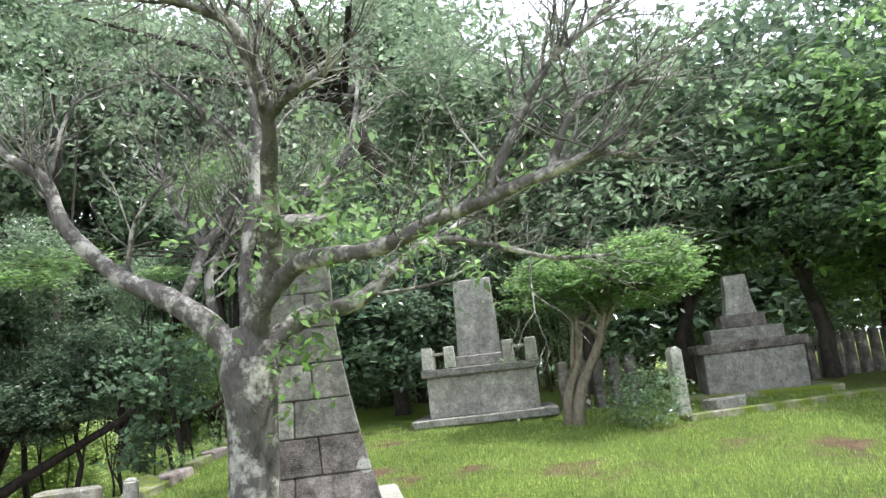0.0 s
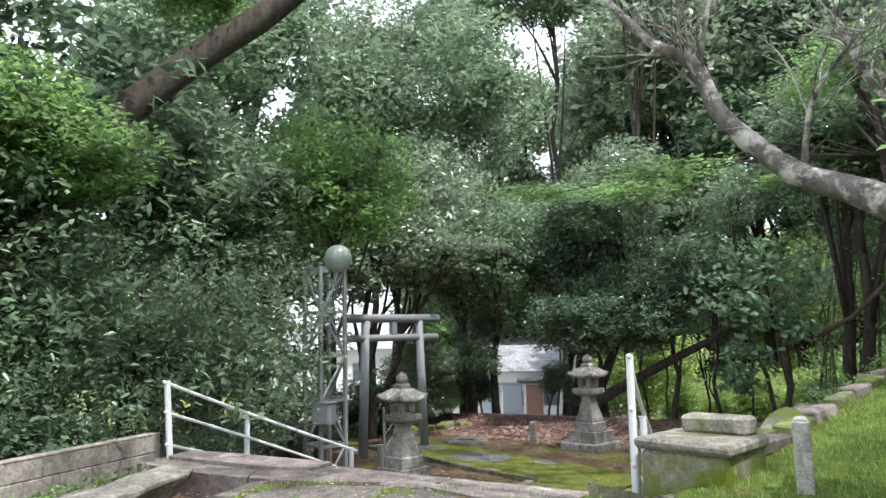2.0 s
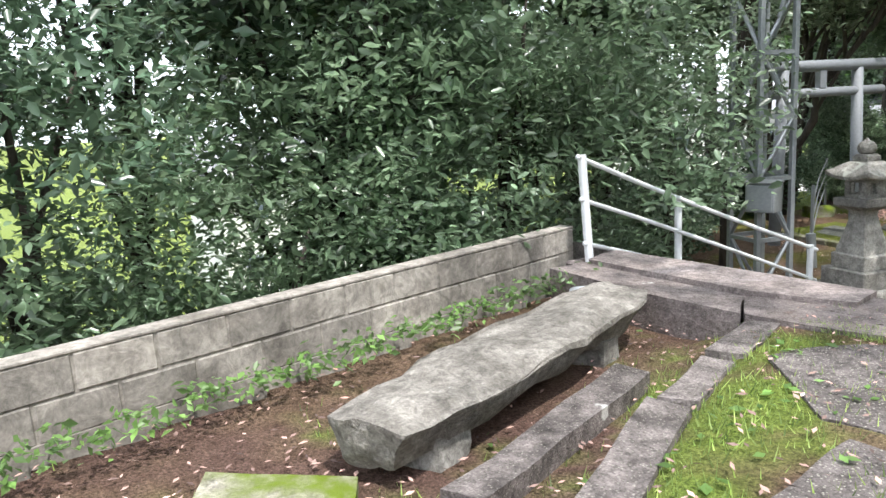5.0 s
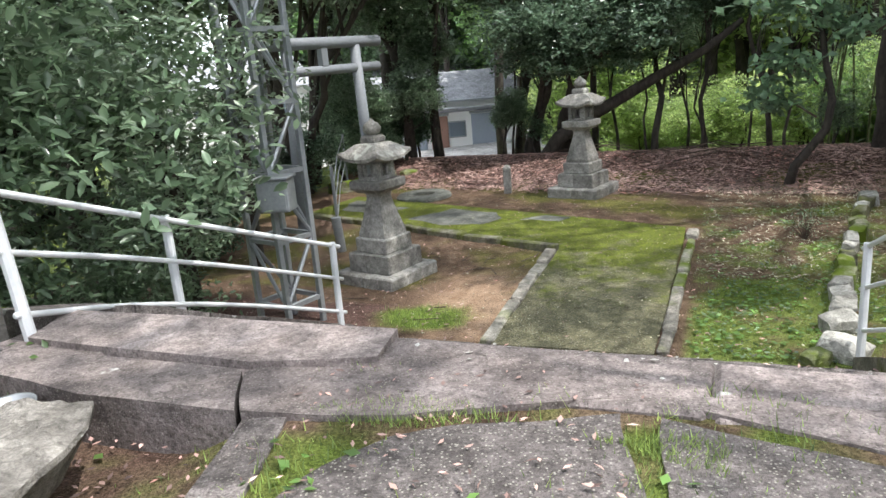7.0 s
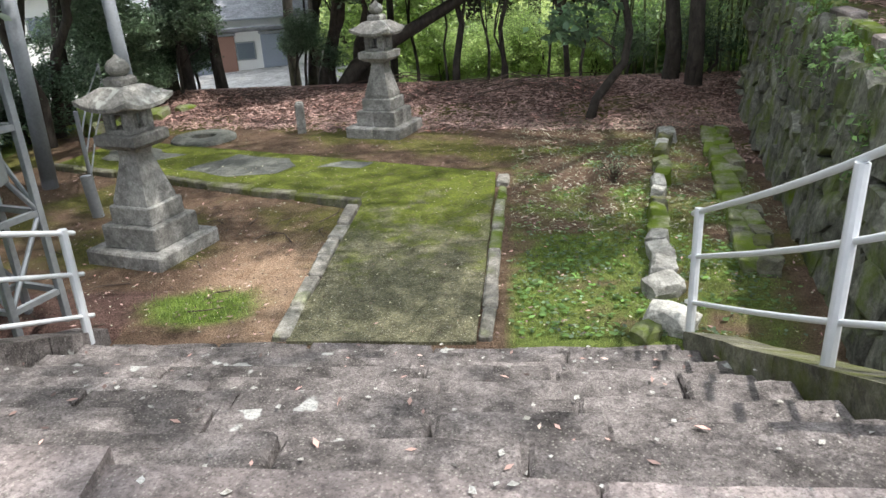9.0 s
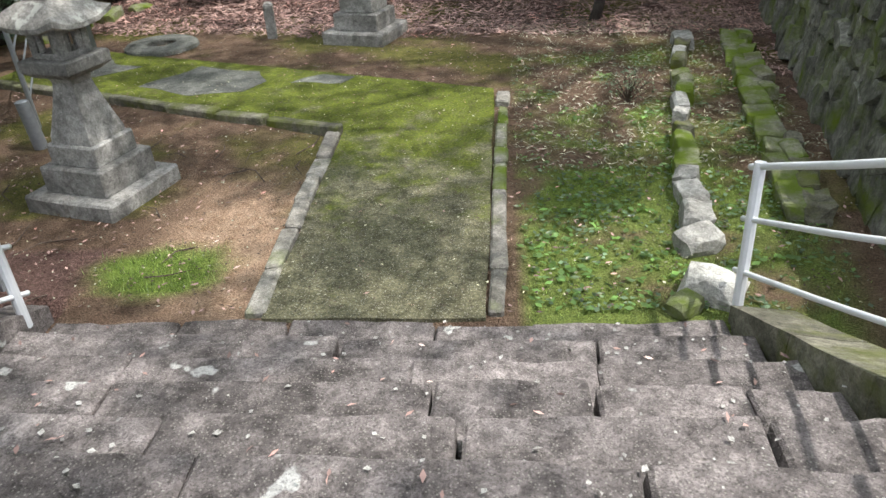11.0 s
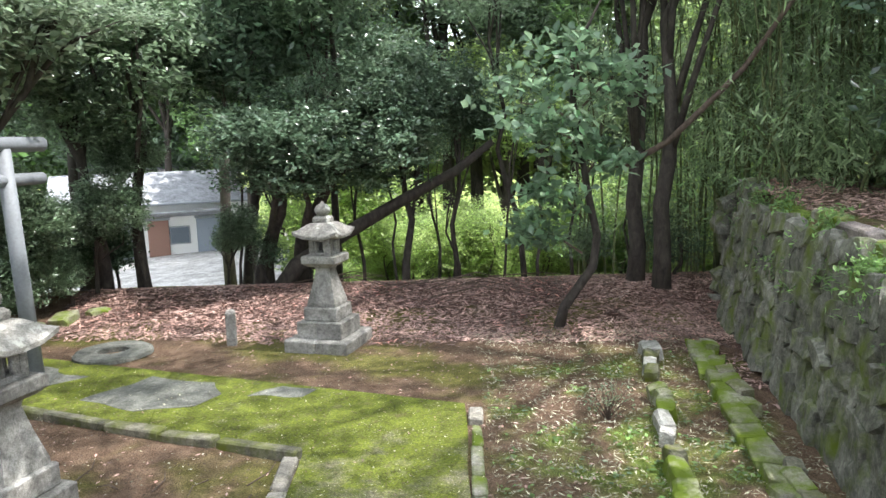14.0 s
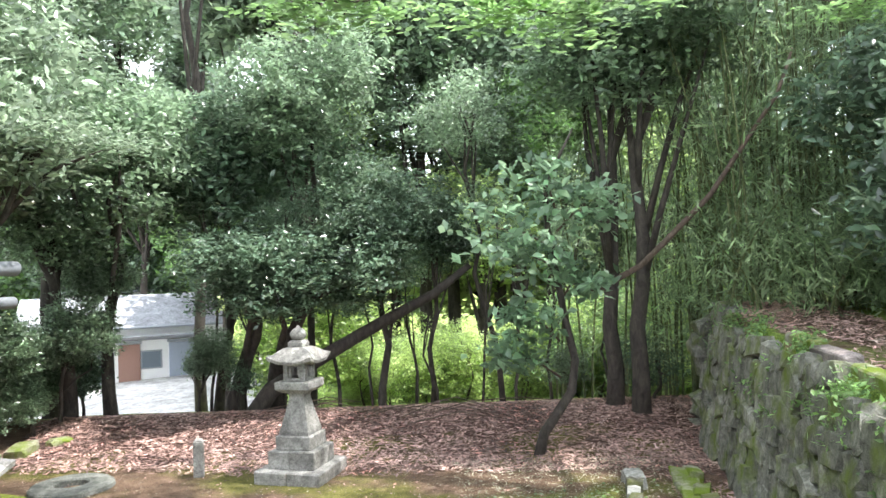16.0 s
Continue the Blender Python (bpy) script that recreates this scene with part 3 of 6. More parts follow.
slab("paving", [(-0.9, -0.015), (0.66, -0.01), (0.67, 2.2), (-0.95, 1.9)], -0.1, 0.035, PATHSTONE, path, 0.02, 8)
slab("paving", [(-0.95, 1.908), (0.67, 2.208), (0.68, 4.85), (-1.3, 5.6), (-3.4, 6.38), (-2.9, 4.3), (-0.98, 3.52)], -0.1, 0.035, PATHSTONE, path, 0.02, 8)
slab("paving", [(-2.91, 4.3), (-3.41, 6.38), (-6.3, 7.45), (-6.6, 5.78)], -0.1, 0.035, PATHSTONE, path, 0.02, 8)
for o in ([(-4.15, 5.3), (-3.55, 6.2), (-2.65, 5.85), (-2.35, 5.35), (-2.65, 5.0), (-3.3, 4.95)], [(-2.05, 5.28), (-1.7, 5.62), (-1.2, 5.48), (-1.3, 5.2)], [(-5.2, 5.75), (-5.9, 6.1), (-6.1, 7.0), (-5.1, 6.7), (-4.6, 6.2)]):
    slab("worn_patch", o, 0.0, 0.039, DARKSLAB, path, 0.16, 12)
rng = random.Random(11)


def kerb_row(a, b, wide, high, mat, parent, lo=0.5, hi=1.0, jit=0.015, name="kerb_stone", gap=0.02, z=0.0):
    a, b = Vector(a), Vector(b)
    d, L = (b - a).normalized(), (b - a).length
    s = 0.0
    while s < L - 0.1:
        w = min(rng.uniform(lo, hi), L - s)
        ob = part(name, box((w - gap, wide * rng.uniform(0.88, 1.1), high), jit=jit, bev=0.018, rng=rng), mat, parent)
        c = a + d * (s + w / 2)
        ob.matrix_basis = pose(c.x, c.y, z + high / 2 - 0.08 + rng.uniform(-0.012, 0.012), rng.uniform(-2, 2), rng.uniform(-1.5, 1.5), math.degrees(math.atan2(d.y, d.x)) + rng.uniform(-1.5, 1.5))
        s += w


kerb_row((-0.98, 0.02, 0), (-1.08, 3.5, 0), 0.15, 0.15, KERB, path, 0.45, 0.8)
kerb_row((0.735, 0.03, 0), (0.75, 1.95, 0), 0.13, 0.14, KERB, path, 0.3, 0.75)
kerb_row((0.75, 1.95, 0), (0.79, 4.2, 0), 0.13, 0.125, MOSSY, path, 0.35, 0.7)
kerb_row((0.79, 4.25, 0), (0.8, 4.62, 0), 0.17, 0.17, KERB, path, 0.4, 0.5)
kerb_row((-1.0, 3.46, 0), (-6.6, 5.7, 0), 0.15, 0.18, KERBDARK, path, 0.7, 1.1)

# low border of rough stones, and mossy ledge at the foot of the wall
border = tagged(new("stone_border"), "low rough border of mossy lichened stones", "stone border", kind="structure")
def rough_row(a, b, wide, high, mats, parent, name, lo=0.2, hi=0.42, skip=0.12):
    """A row of half-buried, rounded stones of uneven size."""
    a, b = Vector(a), Vector(b)
    d, L = (b - a).normalized(), (b - a).length
    s = 0.0
    while s < L - 0.08:
        w = min(rng.uniform(lo, hi), L - s + 0.05)
        if rng.random() > skip:
            k = rng.uniform(0.75, 1.25)
            ob = new(name, stones[rng.randrange(14)])
            ob.parent = parent
            ob.material_slots[0].link = 'OBJECT'
            ob.material_slots[0].material = mats[rng.randrange(len(mats))]
            c = a + d * (s + w / 2)
            ob.matrix_basis = pose(c.x + rng.uniform(-0.04, 0.04), c.y, high * 0.22, rng.uniform(-7, 7), rng.uniform(-9, 9), math.degrees(math.atan2(-d.x, d.y)) + rng.uniform(-14, 14)) @ Matrix.Diagonal((wide * k / 0.3, w * 1.06, high * rng.uniform(0.8, 1.2), 1))
        s += w


for (a, b) in (((2.3, 0.9, 0), (2.42, 1.9, 0)), ((2.42, 1.9, 0), (2.68, 3.3, 0)), ((2.68, 3.3, 0), (2.98, 4.9, 0)), ((3.1, 5.5, 0), (3.4, 6.95, 0))):
    rough_row(a, b, 0.2, 0.24, (MOSSY, PALEGREY, MOSSY, PALEGREY, KERBDARK), border, "border_stone")
ledge = tagged(new("stone_ledge"), "mossy ledge of flat stones below the wall", "ledge", kind="structure")
for (a, b) in (((3.2, 1.3, 0), (3.45, 2.9, 0)), ((3.45, 2.9, 0), (3.74, 4.75, 0)), ((3.74, 4.75, 0), (4.12, 7.0, 0))):
    kerb_row(a, b, 0.28, 0.2, MOSSY, ledge, 0.3, 0.65, 0.05, "ledge_stone", 0.012)
    rough_row(Vector(a) + Vector((0.14, 0, 0)), Vector(b) + Vector((0.14, 0, 0)), 0.2, 0.22, (KERBDARK, MOSSY), ledge, "ledge_stone", 0.25, 0.5, 0.3)

# ---- terrace paving ----
terrace = tagged(new("terrace_paving"), "cracked concrete and aggregate paving with grassy joints", "paving", kind="structure")
slab("concrete_band", [(-0.2, -3.69), (2.75, -3.7), (2.9, -4.1), (1.75, -3.98), (1.0, -3.76), (0.5, -3.92), (0.1, -4.1), (-0.57, -4.2), (-0.79, -3.88), (-0.76, -3.81)], 1.2, 1.502, CONCRETE, terrace, 0.04, 8)
for outline, top in (([(-0.1, -4.72), (0.1, -4.26), (0.5, -4.04), (0.96, -3.9), (1.02, -4.4), (0.99, -5.2), (0.45, -5.2)], 1.489),
                     ([(1.1, -3.92), (1.72, -4.06), (2.9, -4.25), (2.9, -6.4), (1.2, -6.2), (1.08, -5.2)], 1.499),
                     ([(0.62, -5.32), (1.0, -5.3), (1.06, -6.2), (0.98, -6.3), (0.72, -5.9)], 1.483),
                     ([(1.2, -6.4), (2.9, -6.6), (3.3, -9.6), (1.6, -9.2), (1.1, -7.8)], 1.499),
                     ([(0.9, -7.5), (1.05, -7.6), (1.4, -9.2), (0.7, -9.5)], 1.485)):
    slab("aggregate_slab", outline, 1.2, top, AGG, terrace, 0.09, 10)
# slabs beside the stair head
heads = tagged(new("stair_head_slab"), "raised pinkish concrete slabs at the stair head", "slab", kind="structure")
slab("slab", [(-2.45, -3.35), (-0.26, -3.32), (-0.2, -3.66), (-0.8, -3.83), (-2.3, -3.78)], 1.0, 1.535, CONCRETE, heads, 0.02, 5)
slab("slab", [(-2.35, -3.8), (-0.82, -3.86), (-0.6, -4.2), (-1.45, -4.22), (-2.4, -4.1)], 1.2, 1.50, CONCRETE, heads, 0.03, 5)

rng = random.Random(21)


def stone_bar(name, a, b, wide, z0, z1, mat, label, category):
    a, b = Vector((*a, 0)), Vector((*b, 0))
    d = b - a
    bm = box((d.length, wide, z1 - z0), jit=0.02, rng=rng)
    bmesh.ops.subdivide_edges(bm, edges=bm.edges, cuts=4, use_grid_fill=True)
    for v in bm.verts:
        v.co += Vector([0.022 * noise.noise(v.co * 3.1 + a + Vector((0, 0, s * 8))) for s in range(3)])
    ob = part(name, bm, mat)
    c = (a + b) / 2
    ob.matrix_basis = pose(c.x, c.y, (z0 + z1) / 2, 0, 0, math.degrees(math.atan2(d.y, d.x)))
    return tagged(ob, label, category)


stone_bar("stone_bar", (-0.16, -6.55), (-0.68, -5.06), 0.2, 1.1, 1.365, STEP, "long grey kerb stone lying in the grass", "kerb stone")
stone_bar("stone_bar", (0.66, -6.95), (-0.06, -5.5), 0.2, 1.2, 1.47, STEP, "long grey kerb stone bedded in moss", "kerb stone")
stone_bar("stone_bar", (-0.06, -5.42), (-0.27, -4.86), 0.17, 1.2, 1.455, STEP, "narrow kerb stone lying in the grass", "kerb stone")
stone_bar("stone_bar", (-0.3, -4.78), (-0.48, -4.16), 0.2, 1.2, 1.465, STEP, "short kerb stone beside the stair head", "kerb stone")


def stone_bench():
    b = tagged(new("stone_bench"), "rough stone slab bench on two stone legs", "bench")
    bm = box((0.54, 2.4, 0.24), jit=0.03, rng=rng)
    bmesh.ops.subdivide_edges(bm, edges=bm.edges, cuts=13, use_grid_fill=True)
    for v in bm.verts:
        k = abs(v.co.y) / 1.2
        low = (0.12 - v.co.z) / 0.24
        v.co.x *= (1 - 0.22 * k ** 6 + 0.06 * math.sin(v.co.y * 3.0 + 0.6)) * (1 - 0.36 * low ** 2)
        v.co.y *= 1 - 0.07 * low ** 2
        v.co.z -= 0.035 * (abs(v.co.x) / 0.27) ** 3 * (low < 0.1)
        q = v.co.copy()
        v.co += Vector([(0.035 + 0.05 * low) * noise.noise(q * 2.4 + Vector((s * 5, 3, 1))) for s in range(3)])
        v.co += Vector([0.02 * noise.noise(q * 7 + Vector((s * 5, 3, 1))) + 0.009 * noise.noise(q * 19 + Vector((s * 5, 3, 1))) for s in range(3)])
    seat = part("seat", bm, BENCHSTONE, b, smooth=False)
    seat.matrix_basis = pose(0, 0.03, 0.22)
    for y in (-0.8, 0.72):
        bm = box((0.27, 0.22, 0.32), (0.03, y, 0.0), (0, 0, 6), jit=0.03, rng=rng)
        bmesh.ops.subdivide_edges(bm, edges=bm.edges, cuts=4, use_grid_fill=True)
        for v in bm.verts:
            v.co += Vector([0.025 * noise.noise(v.co * 6 + Vector((s * 5, 3, 1))) for s in range(3)])
        part("leg", bm, GRANITE, b)
    b.matrix_basis = pose(-0.95, -5.62, 1.25, 1.2, 0, 17)


stone_bench()
flat = slab("flat_stone", [(-1.1, -7.25), (-0.85, -6.95), (-0.62, -6.72), (-0.42, -6.85), (-0.5, -7.1), (-0.8, -7.4)], 1.2, 1.3, MOSSY, None, 0.08, 5)
tagged(flat, "flat mossy stone lying beside the bench", "stone")
bm = rubble(0.85, 0.62, 0.5, random.Random(2))
boulder = part("boulder", bm, PALESTONE)
boulder.matrix_basis = pose(-0.85, -8.42, 1.2, 0, 4, 30)
tagged(boulder, "pale squared boulder near the wall", "stone")


def bucket():
    b = tagged(new("bucket"), "grey metal pail beside the bench", "bucket")
    bm = bmesh.new()
    prof = [(0.085, 0), (0.11, 0.2), (0.118, 0.205), (0.118, 0.215), (0.103, 0.21), (0.08, 0.012)]
    rings = [[bm.verts.new((r * math.cos(a), r * math.sin(a), z)) for a in (2 * math.pi * k / 20 for k in range(20))] for r, z in prof]
    for p, q in zip(rings, rings[1:]):
        for k in range(20):
            bm.faces.new((p[k], p[(k + 1) % 20], q[(k + 1) % 20], q[k]))
    bm.faces.new(rings[0][::-1])
    bm.faces.new(rings[-1])
    part("pail", bm, STEEL, b, smooth=True)
    b.matrix_basis = pose(-1.76, -4.33, 1.255)


bucket()

# ---- stone lanterns ----


def square_loft(bm, prof, twist=0.0, bow=0.0):
    """Square rings (half width, z, corner lift) joined into a body."""
    rings = []
    for w, z, lift in prof:
        r = []
        for s in range(4):
            for k in range(4):
                f = k / 4 * 2 - 1
                x, y = (f * w, -w)
                ang = s * math.pi / 2
                lf = lift * abs(f) ** 2.5
                xx, yy = x * math.cos(ang) - y * math.sin(ang), x * math.sin(ang) + y * math.cos(ang)
                r.append(bm.verts.new((xx, yy, z + lf)))
        rings.append(r)
    n = 16
    for a, b in zip(rings, rings[1:]):
        for k in range(n):
            bm.faces.new((a[k], a[(k + 1) % n], b[(k + 1) % n], b[k]))
    bm.faces.new(rings[0][::-1])
    bm.faces.new(rings[-1])
    return bm


def stone_lantern(label):
    L = tagged(new("stone_lantern"), label, "stone lantern", "lanterns of the yard")
    r = random.Random(5)
    for i, x in enumerate((-0.25, 0.25)):
        part("base_slab", box((0.5, 1.0, 0.2), (x, 0, 0.06), jit=0.006, bev=0.02, rng=r), GRANITE, L)
    for x, w in ((-0.195, 0.31), (0.16, 0.4)):
        part("lower_tier", box((w, 0.7, 0.25), (x, 0, 0.28), jit=0.004, bev=0.014, rng=r), GRANITE, L)
    part("upper_tier", box((0.54, 0.54, 0.2), (0, 0, 0.505), jit=0.004, bev=0.016, rng=r), GRANITE, L)
    prof = [(0.225, 0.602, 0), (0.222, 0.66, 0), (0.19, 0.78, 0), (0.155, 0.92, 0), (0.125, 1.06, 0), (0.113, 1.13, 0), (0.125, 1.18, 0), (0.165, 1.2, 0)]
    part("shaft", square_loft(bmesh.new(), prof), GRANITE, L)
    part("platform", square_loft(bmesh.new(), [(0.19, 1.2, 0), (0.255, 1.25, 0), (0.262, 1.26, 0), (0.262, 1.35, 0), (0.25, 1.362, 0)]), GRANITE, L)
    # fire box: four corner posts, sill and head, with openings right through
    for sx in (-1, 1):
        for sy in (-1, 1):
            part("fire_box_post", box((0.075, 0.075, 0.2), (sx * 0.135, sy * 0.135, 1.485), bev=0.006), GRANITE, L)
    part("fire_box_sill", box((0.34, 0.34, 0.05), (0, 0, 1.385), bev=0.006), GRANITE, L)
    part("fire_box_head", box((0.34, 0.34, 0.05), (0, 0, 1.59), bev=0.006), GRANITE, L)
    for s in range(4):
        for dx in (-0.072, 0.072):
            p = pose(0, 0, 0, 0, 0, s * 90) @ Vector((dx, -0.135, 1.485))
            part("window_jamb", box((0.05, 0.045, 0.16), p, (0, 0, s * 90), bev=0.012), GRANITE, L)
    # roof with upturned corners
    part("roof", square_loft(bmesh.new(), [(0.15, 1.61, 0), (0.315, 1.605, 0.055), (0.34, 1.615, 0.07), (0.345, 1.655, 0.075), (0.315, 1.69, 0.05), (0.27, 1.735, 0.022), (0.225, 1.785, 0.006), (0.165, 1.83, 0), (0.08, 1.85, 0)]), ROOFSTONE, L)
    part("neck", square_loft(bmesh.new(), [(0.11, 1.845, 0), (0.115, 1.85, 0), (0.115, 1.905, 0), (0.085, 1.935, 0)]), ROOFSTONE, L)
    bm = bmesh.new()
    rings = [[bm.verts.new((q * math.cos(a), q * math.sin(a), z)) for a in (2 * math.pi * k / 16 for k in range(16))] for q, z in ((0.06, 1.93), (0.1, 1.96), (0.118, 2.0), (0.115, 2.04), (0.085, 2.085), (0.04, 2.11), (0.022, 2.135), (0.0015, 2.15))]
    for p, q in zip(rings, rings[1:]):
        for k in range(16):
            bm.faces.new((p[k], p[(k + 1) % 16], q[(k + 1) % 16], q[k]))
    bm.faces.new(rings[0][::-1])
    part("jewel", bm, ROOFSTONE, L, smooth=True)
    return L


lan = stone_lantern("grey granite stone lantern on stepped base, lichened roof")
lan.matrix_basis = pose(-3.04, 2.06, 0, 0, 0, -15)
lan2 = copy_thing(lan, pose(-1.4, 7.68, 0.02, 0, 0, -16) @ Matrix.Scale(1.05, 4))
tagged(lan2, "grey granite stone lantern before the leaf-strewn bank")

# ---- railings ----


def railing(name, posts, label, over=0.06):
    """Posts: (foot, top); three rails from post to post."""
    R = tagged(new(name), label, "railing")
    for a, b in posts:
        bm = bmesh.new()
        tube(bm, [a, b], 0.036, 10)
        part("post", bm, WHITE, R, smooth=False)
    for f in (1.0, 0.62, 0.25):
        bm = bmesh.new()
        pts = [Vector(a).lerp(Vector(b), f) - (Vector((0, 0, 0.03)) if f == 1 else Vector()) for a, b in posts]
        d0, d1 = (pts[0] - pts[1]).normalized() * over, (pts[-1] - pts[-2]).normalized() * over * 2
        full = [pts[0] + d0] + pts + [pts[-1] + d1]
        out = []
        for i in range(len(full) - 1):
            for k in range(5):
                out.append(full[i].lerp(full[i + 1], k / 5))
        out.append(full[-1])
        sag = []
        for i, p in enumerate(out):
            lo, hi = max(0, i - 3), min(len(out), i + 4)
            sag.append(sum((q for q in out[lo:hi]), Vector()) / (hi - lo) if 2 < i < len(out) - 3 else p)
        tube(bm, sag, 0.022 if f == 1 else 0.019, 8)
        part("rail", bm, WHITE, R, smooth=True)
    return R


railing("railing", [((-2.33, -3.72, 1.4), (-2.36, -3.76, 2.38)), ((-2.6, -2.28, 1.0), (-2.6, -2.28, 1.87)), ((-2.47, -0.22, 0.12), (-2.46, -0.22, 1.11))], "white painted three-bar pipe railing, chipped and rusting")
railing("railing", [((2.76, -2.66, 1.25), (2.76, -2.64, 2.6)), ((2.58, -1.68, 0.8), (2.58, -1.68, 1.93)), ((2.32, 0.04, 0.1), (2.34, 0.16, 1.08))], "white painted three-bar pipe railing beside stone steps")

# ---- pedestal at the stair head ----
ped = tagged(new("stair_pedestal"), "square mossy stone pedestal block at the stair head", "pedestal")
part("block", box((0.8, 0.8, 0.75), (0, 0, -0.2), jit=0.02, bev=0.03, rng=rng), MOSSY, ped)
part("cap", box((0.88, 0.88, 0.1), (0, 0, 0.23), jit=0.015, bev=0.03, rng=rng), KERB, ped)
part("stub", box((0.6, 0.26, 0.16), (0.05, 0.25, 0.36), jit=0.02, bev=0.03, rng=rng), KERB, ped)
ped.matrix_basis = pose(3.35, -2.55, 1.6, 0, 0, -12)


def square_post(at, h, w, mat, label, name="marker_post"):
    P = tagged(new(name), label, "post")
    part("shaft", box((w, w, h), (0, 0, h / 2 - 0.1), bev=w * 0.08), mat, P)
    part("head", box((w * 0.96, w * 0.96, w * 0.25), (0, 0, h - 0.1 + w * 0.12), bev=w * 0.1, taper=0.6), mat, P)
    P.matrix_basis = pose(*at, 0, 0, rng.uniform(-10, 10))


square_post((4.2, -3.0, 1.45), 0.75, 0.13, PALESTONE, "short white square marker post on the lawn")
square_post((-3.0, 7.85, 0.02), 0.62, 0.15, GRANITE, "short grey granite marker post by the lantern")


def pipe_post(at, h, r, label):
    P = tagged(new("pipe_post"), label, "post")
    bm = bmesh.new()
    tube(bm, [(0, 0, -0.1), (0, 0, h)], r, 14, cap=False)
    tube(bm, [(0, 0, h - 0.25), (0, 0, h)], r * 0.88, 14)
    part("pipe", bm, STEEL, P, smooth=True)
    P.matrix_basis = pose(*at, 2, -3, 0)


pipe_post((-4.42, 3.28, 0), 0.55, 0.075, "short weathered grey pipe post in earth")


def well_ring():
    W = tagged(new("stone_basin"), "round mossy stone ring with a dark hole", "stone basin")
    bm = bmesh.new()
    prof = [(0.58, 0.0), (0.57, 0.06), (0.53, 0.085), (0.25, 0.09), (0.225, 0.07), (0.215, -0.2)]
    rings = [[bm.verts.new((q * (1 + 0.05 * noise.noise(Vector((math.cos(a) * 2, math.sin(a) * 2, q)))) * math.cos(a), q * math.sin(a), z)) for a in (2 * math.pi * k / 28 for k in range(28))] for q, z in prof]
    for p, q in zip(rings, rings[1:]):
        for k in range(28):
            bm.faces.new((p[k], p[(k + 1) % 28], q[(k + 1) % 28], q[k]))
    bm.faces.new(rings[-1])
    part("rim", bm, DARKSLAB, W)
    W.matrix_basis = pose(-4.72, 7.4, 0.01)


well_ring()
def loose_stone(size, at, rz, mat, label, group=""):
    bm = rubble(*size, rng)
    for v in bm.verts:
        v.co += v.co * 0.12 * noise.noise(v.co * 9 + Vector(at))
    ob = tagged(part("stone", bm, mat), label, "stone", group)
    ob.matrix_basis = pose(*at, rng.uniform(-8, 8), rng.uniform(-8, 8), rz)


for x, y, s in ((-6.6, 9.5, 0.5), (-6.2, 10.0, 0.4), (-6.9, 8.9, 0.45), (-7.1, 8.2, 0.6), (-5.9, 10.5, 0.35)):
    loose_stone((s, s * 0.75, s * 0.55), (x, y, 0.08), rng.uniform(0, 90), MOSSY, "mossy field stone at the yard's edge", "stones along the yard edge")
loose_stone((0.33, 0.25, 0.2), (2.28, 0.95, 0.07), 20, PALESTONE, "pale angular stone beside the steps")
loose_stone((0.4, 0.28, 0.24), (2.24, 0.3, 0.07), -30, PALESTONE, "pale lichened stone holding the railing post")
loose_stone((0.22, 0.18, 0.14), (2.0, 0.12, 0.05), 40, MOSSY, "small mossy stone at the foot of the steps")

# ---- lattice mast with switch box and lamp ----


def lattice_mast():
    M = tagged(new("lattice_mast"), "grey steel lattice mast with lamp", "mast")
    w, H = 0.245, 4.35
    c = [(-w, -w), (w, -w), (w, w), (-w, w)]
    for x, y in c:
        part("leg", box((0.06, 0.06, H), (x, y, H / 2 - 0.3), bev=0.004), STEEL, M)
    lv = [0.35 + i * 0.74 for i in range(6)]
    for i, z in enumerate(lv):
        for s in range(4):
            a, b = Vector((*c[s], z)), Vector((*c[(s + 1) % 4], z))
            d = b - a
            part("strut", box((d.length, 0.045, 0.045), tuple((a + b) / 2), (0, 0, math.degrees(math.atan2(d.y, d.x))), bev=0.003), STEEL, M)
            if i + 1 < len(lv):
                e0, e1 = (a, Vector((*c[(s + 1) % 4], lv[i + 1]))) if (i + s) % 2 else (b, Vector((*c[s], lv[i + 1])))
                bm = bmesh.new()
                tube(bm, [e0, e1], 0.022, 6)
                part("brace", bm, STEEL, M)
    arm = bmesh.new()
    tube(arm, [(w, 0, 3.7), (w + 0.05, 0.06, 4.02)], 0.03, 8)
    part("lamp_arm", arm, STEEL, M)
    bm = bmesh.new()
    bmesh.ops.create_uvsphere(bm, u_segments=18, v_segments=12, radius=0.24)
    lamp = part("lamp_globe", bm, FROST, M, "frosted pale globe", smooth=True)
    lamp.matrix_basis = pose(w + 0.05, 0.08, 4.22)
    M.matrix_basis = pose(-3.39, 0.25, -0.05, 0, 0, -16)
    sb = tagged(new("switch_box"), "grey metal switch box on the mast", "switch box")
    part("case", box((0.34, 0.24, 0.34), bev=0.012), STEEL, sb)
    part("lid", box((0.38, 0.28, 0.03), (0, 0, 0.185), (0, 0, 0), bev=0.008), STEEL, sb)
    part("door", box((0.29, 0.012, 0.29), (0, -0.124, 0), bev=0.004), STEEL, sb)
    sb.matrix_basis = pose(-3.11, -0.12, 1.59, 0, 0, 12)


lattice_mast()

# ---- torii ----


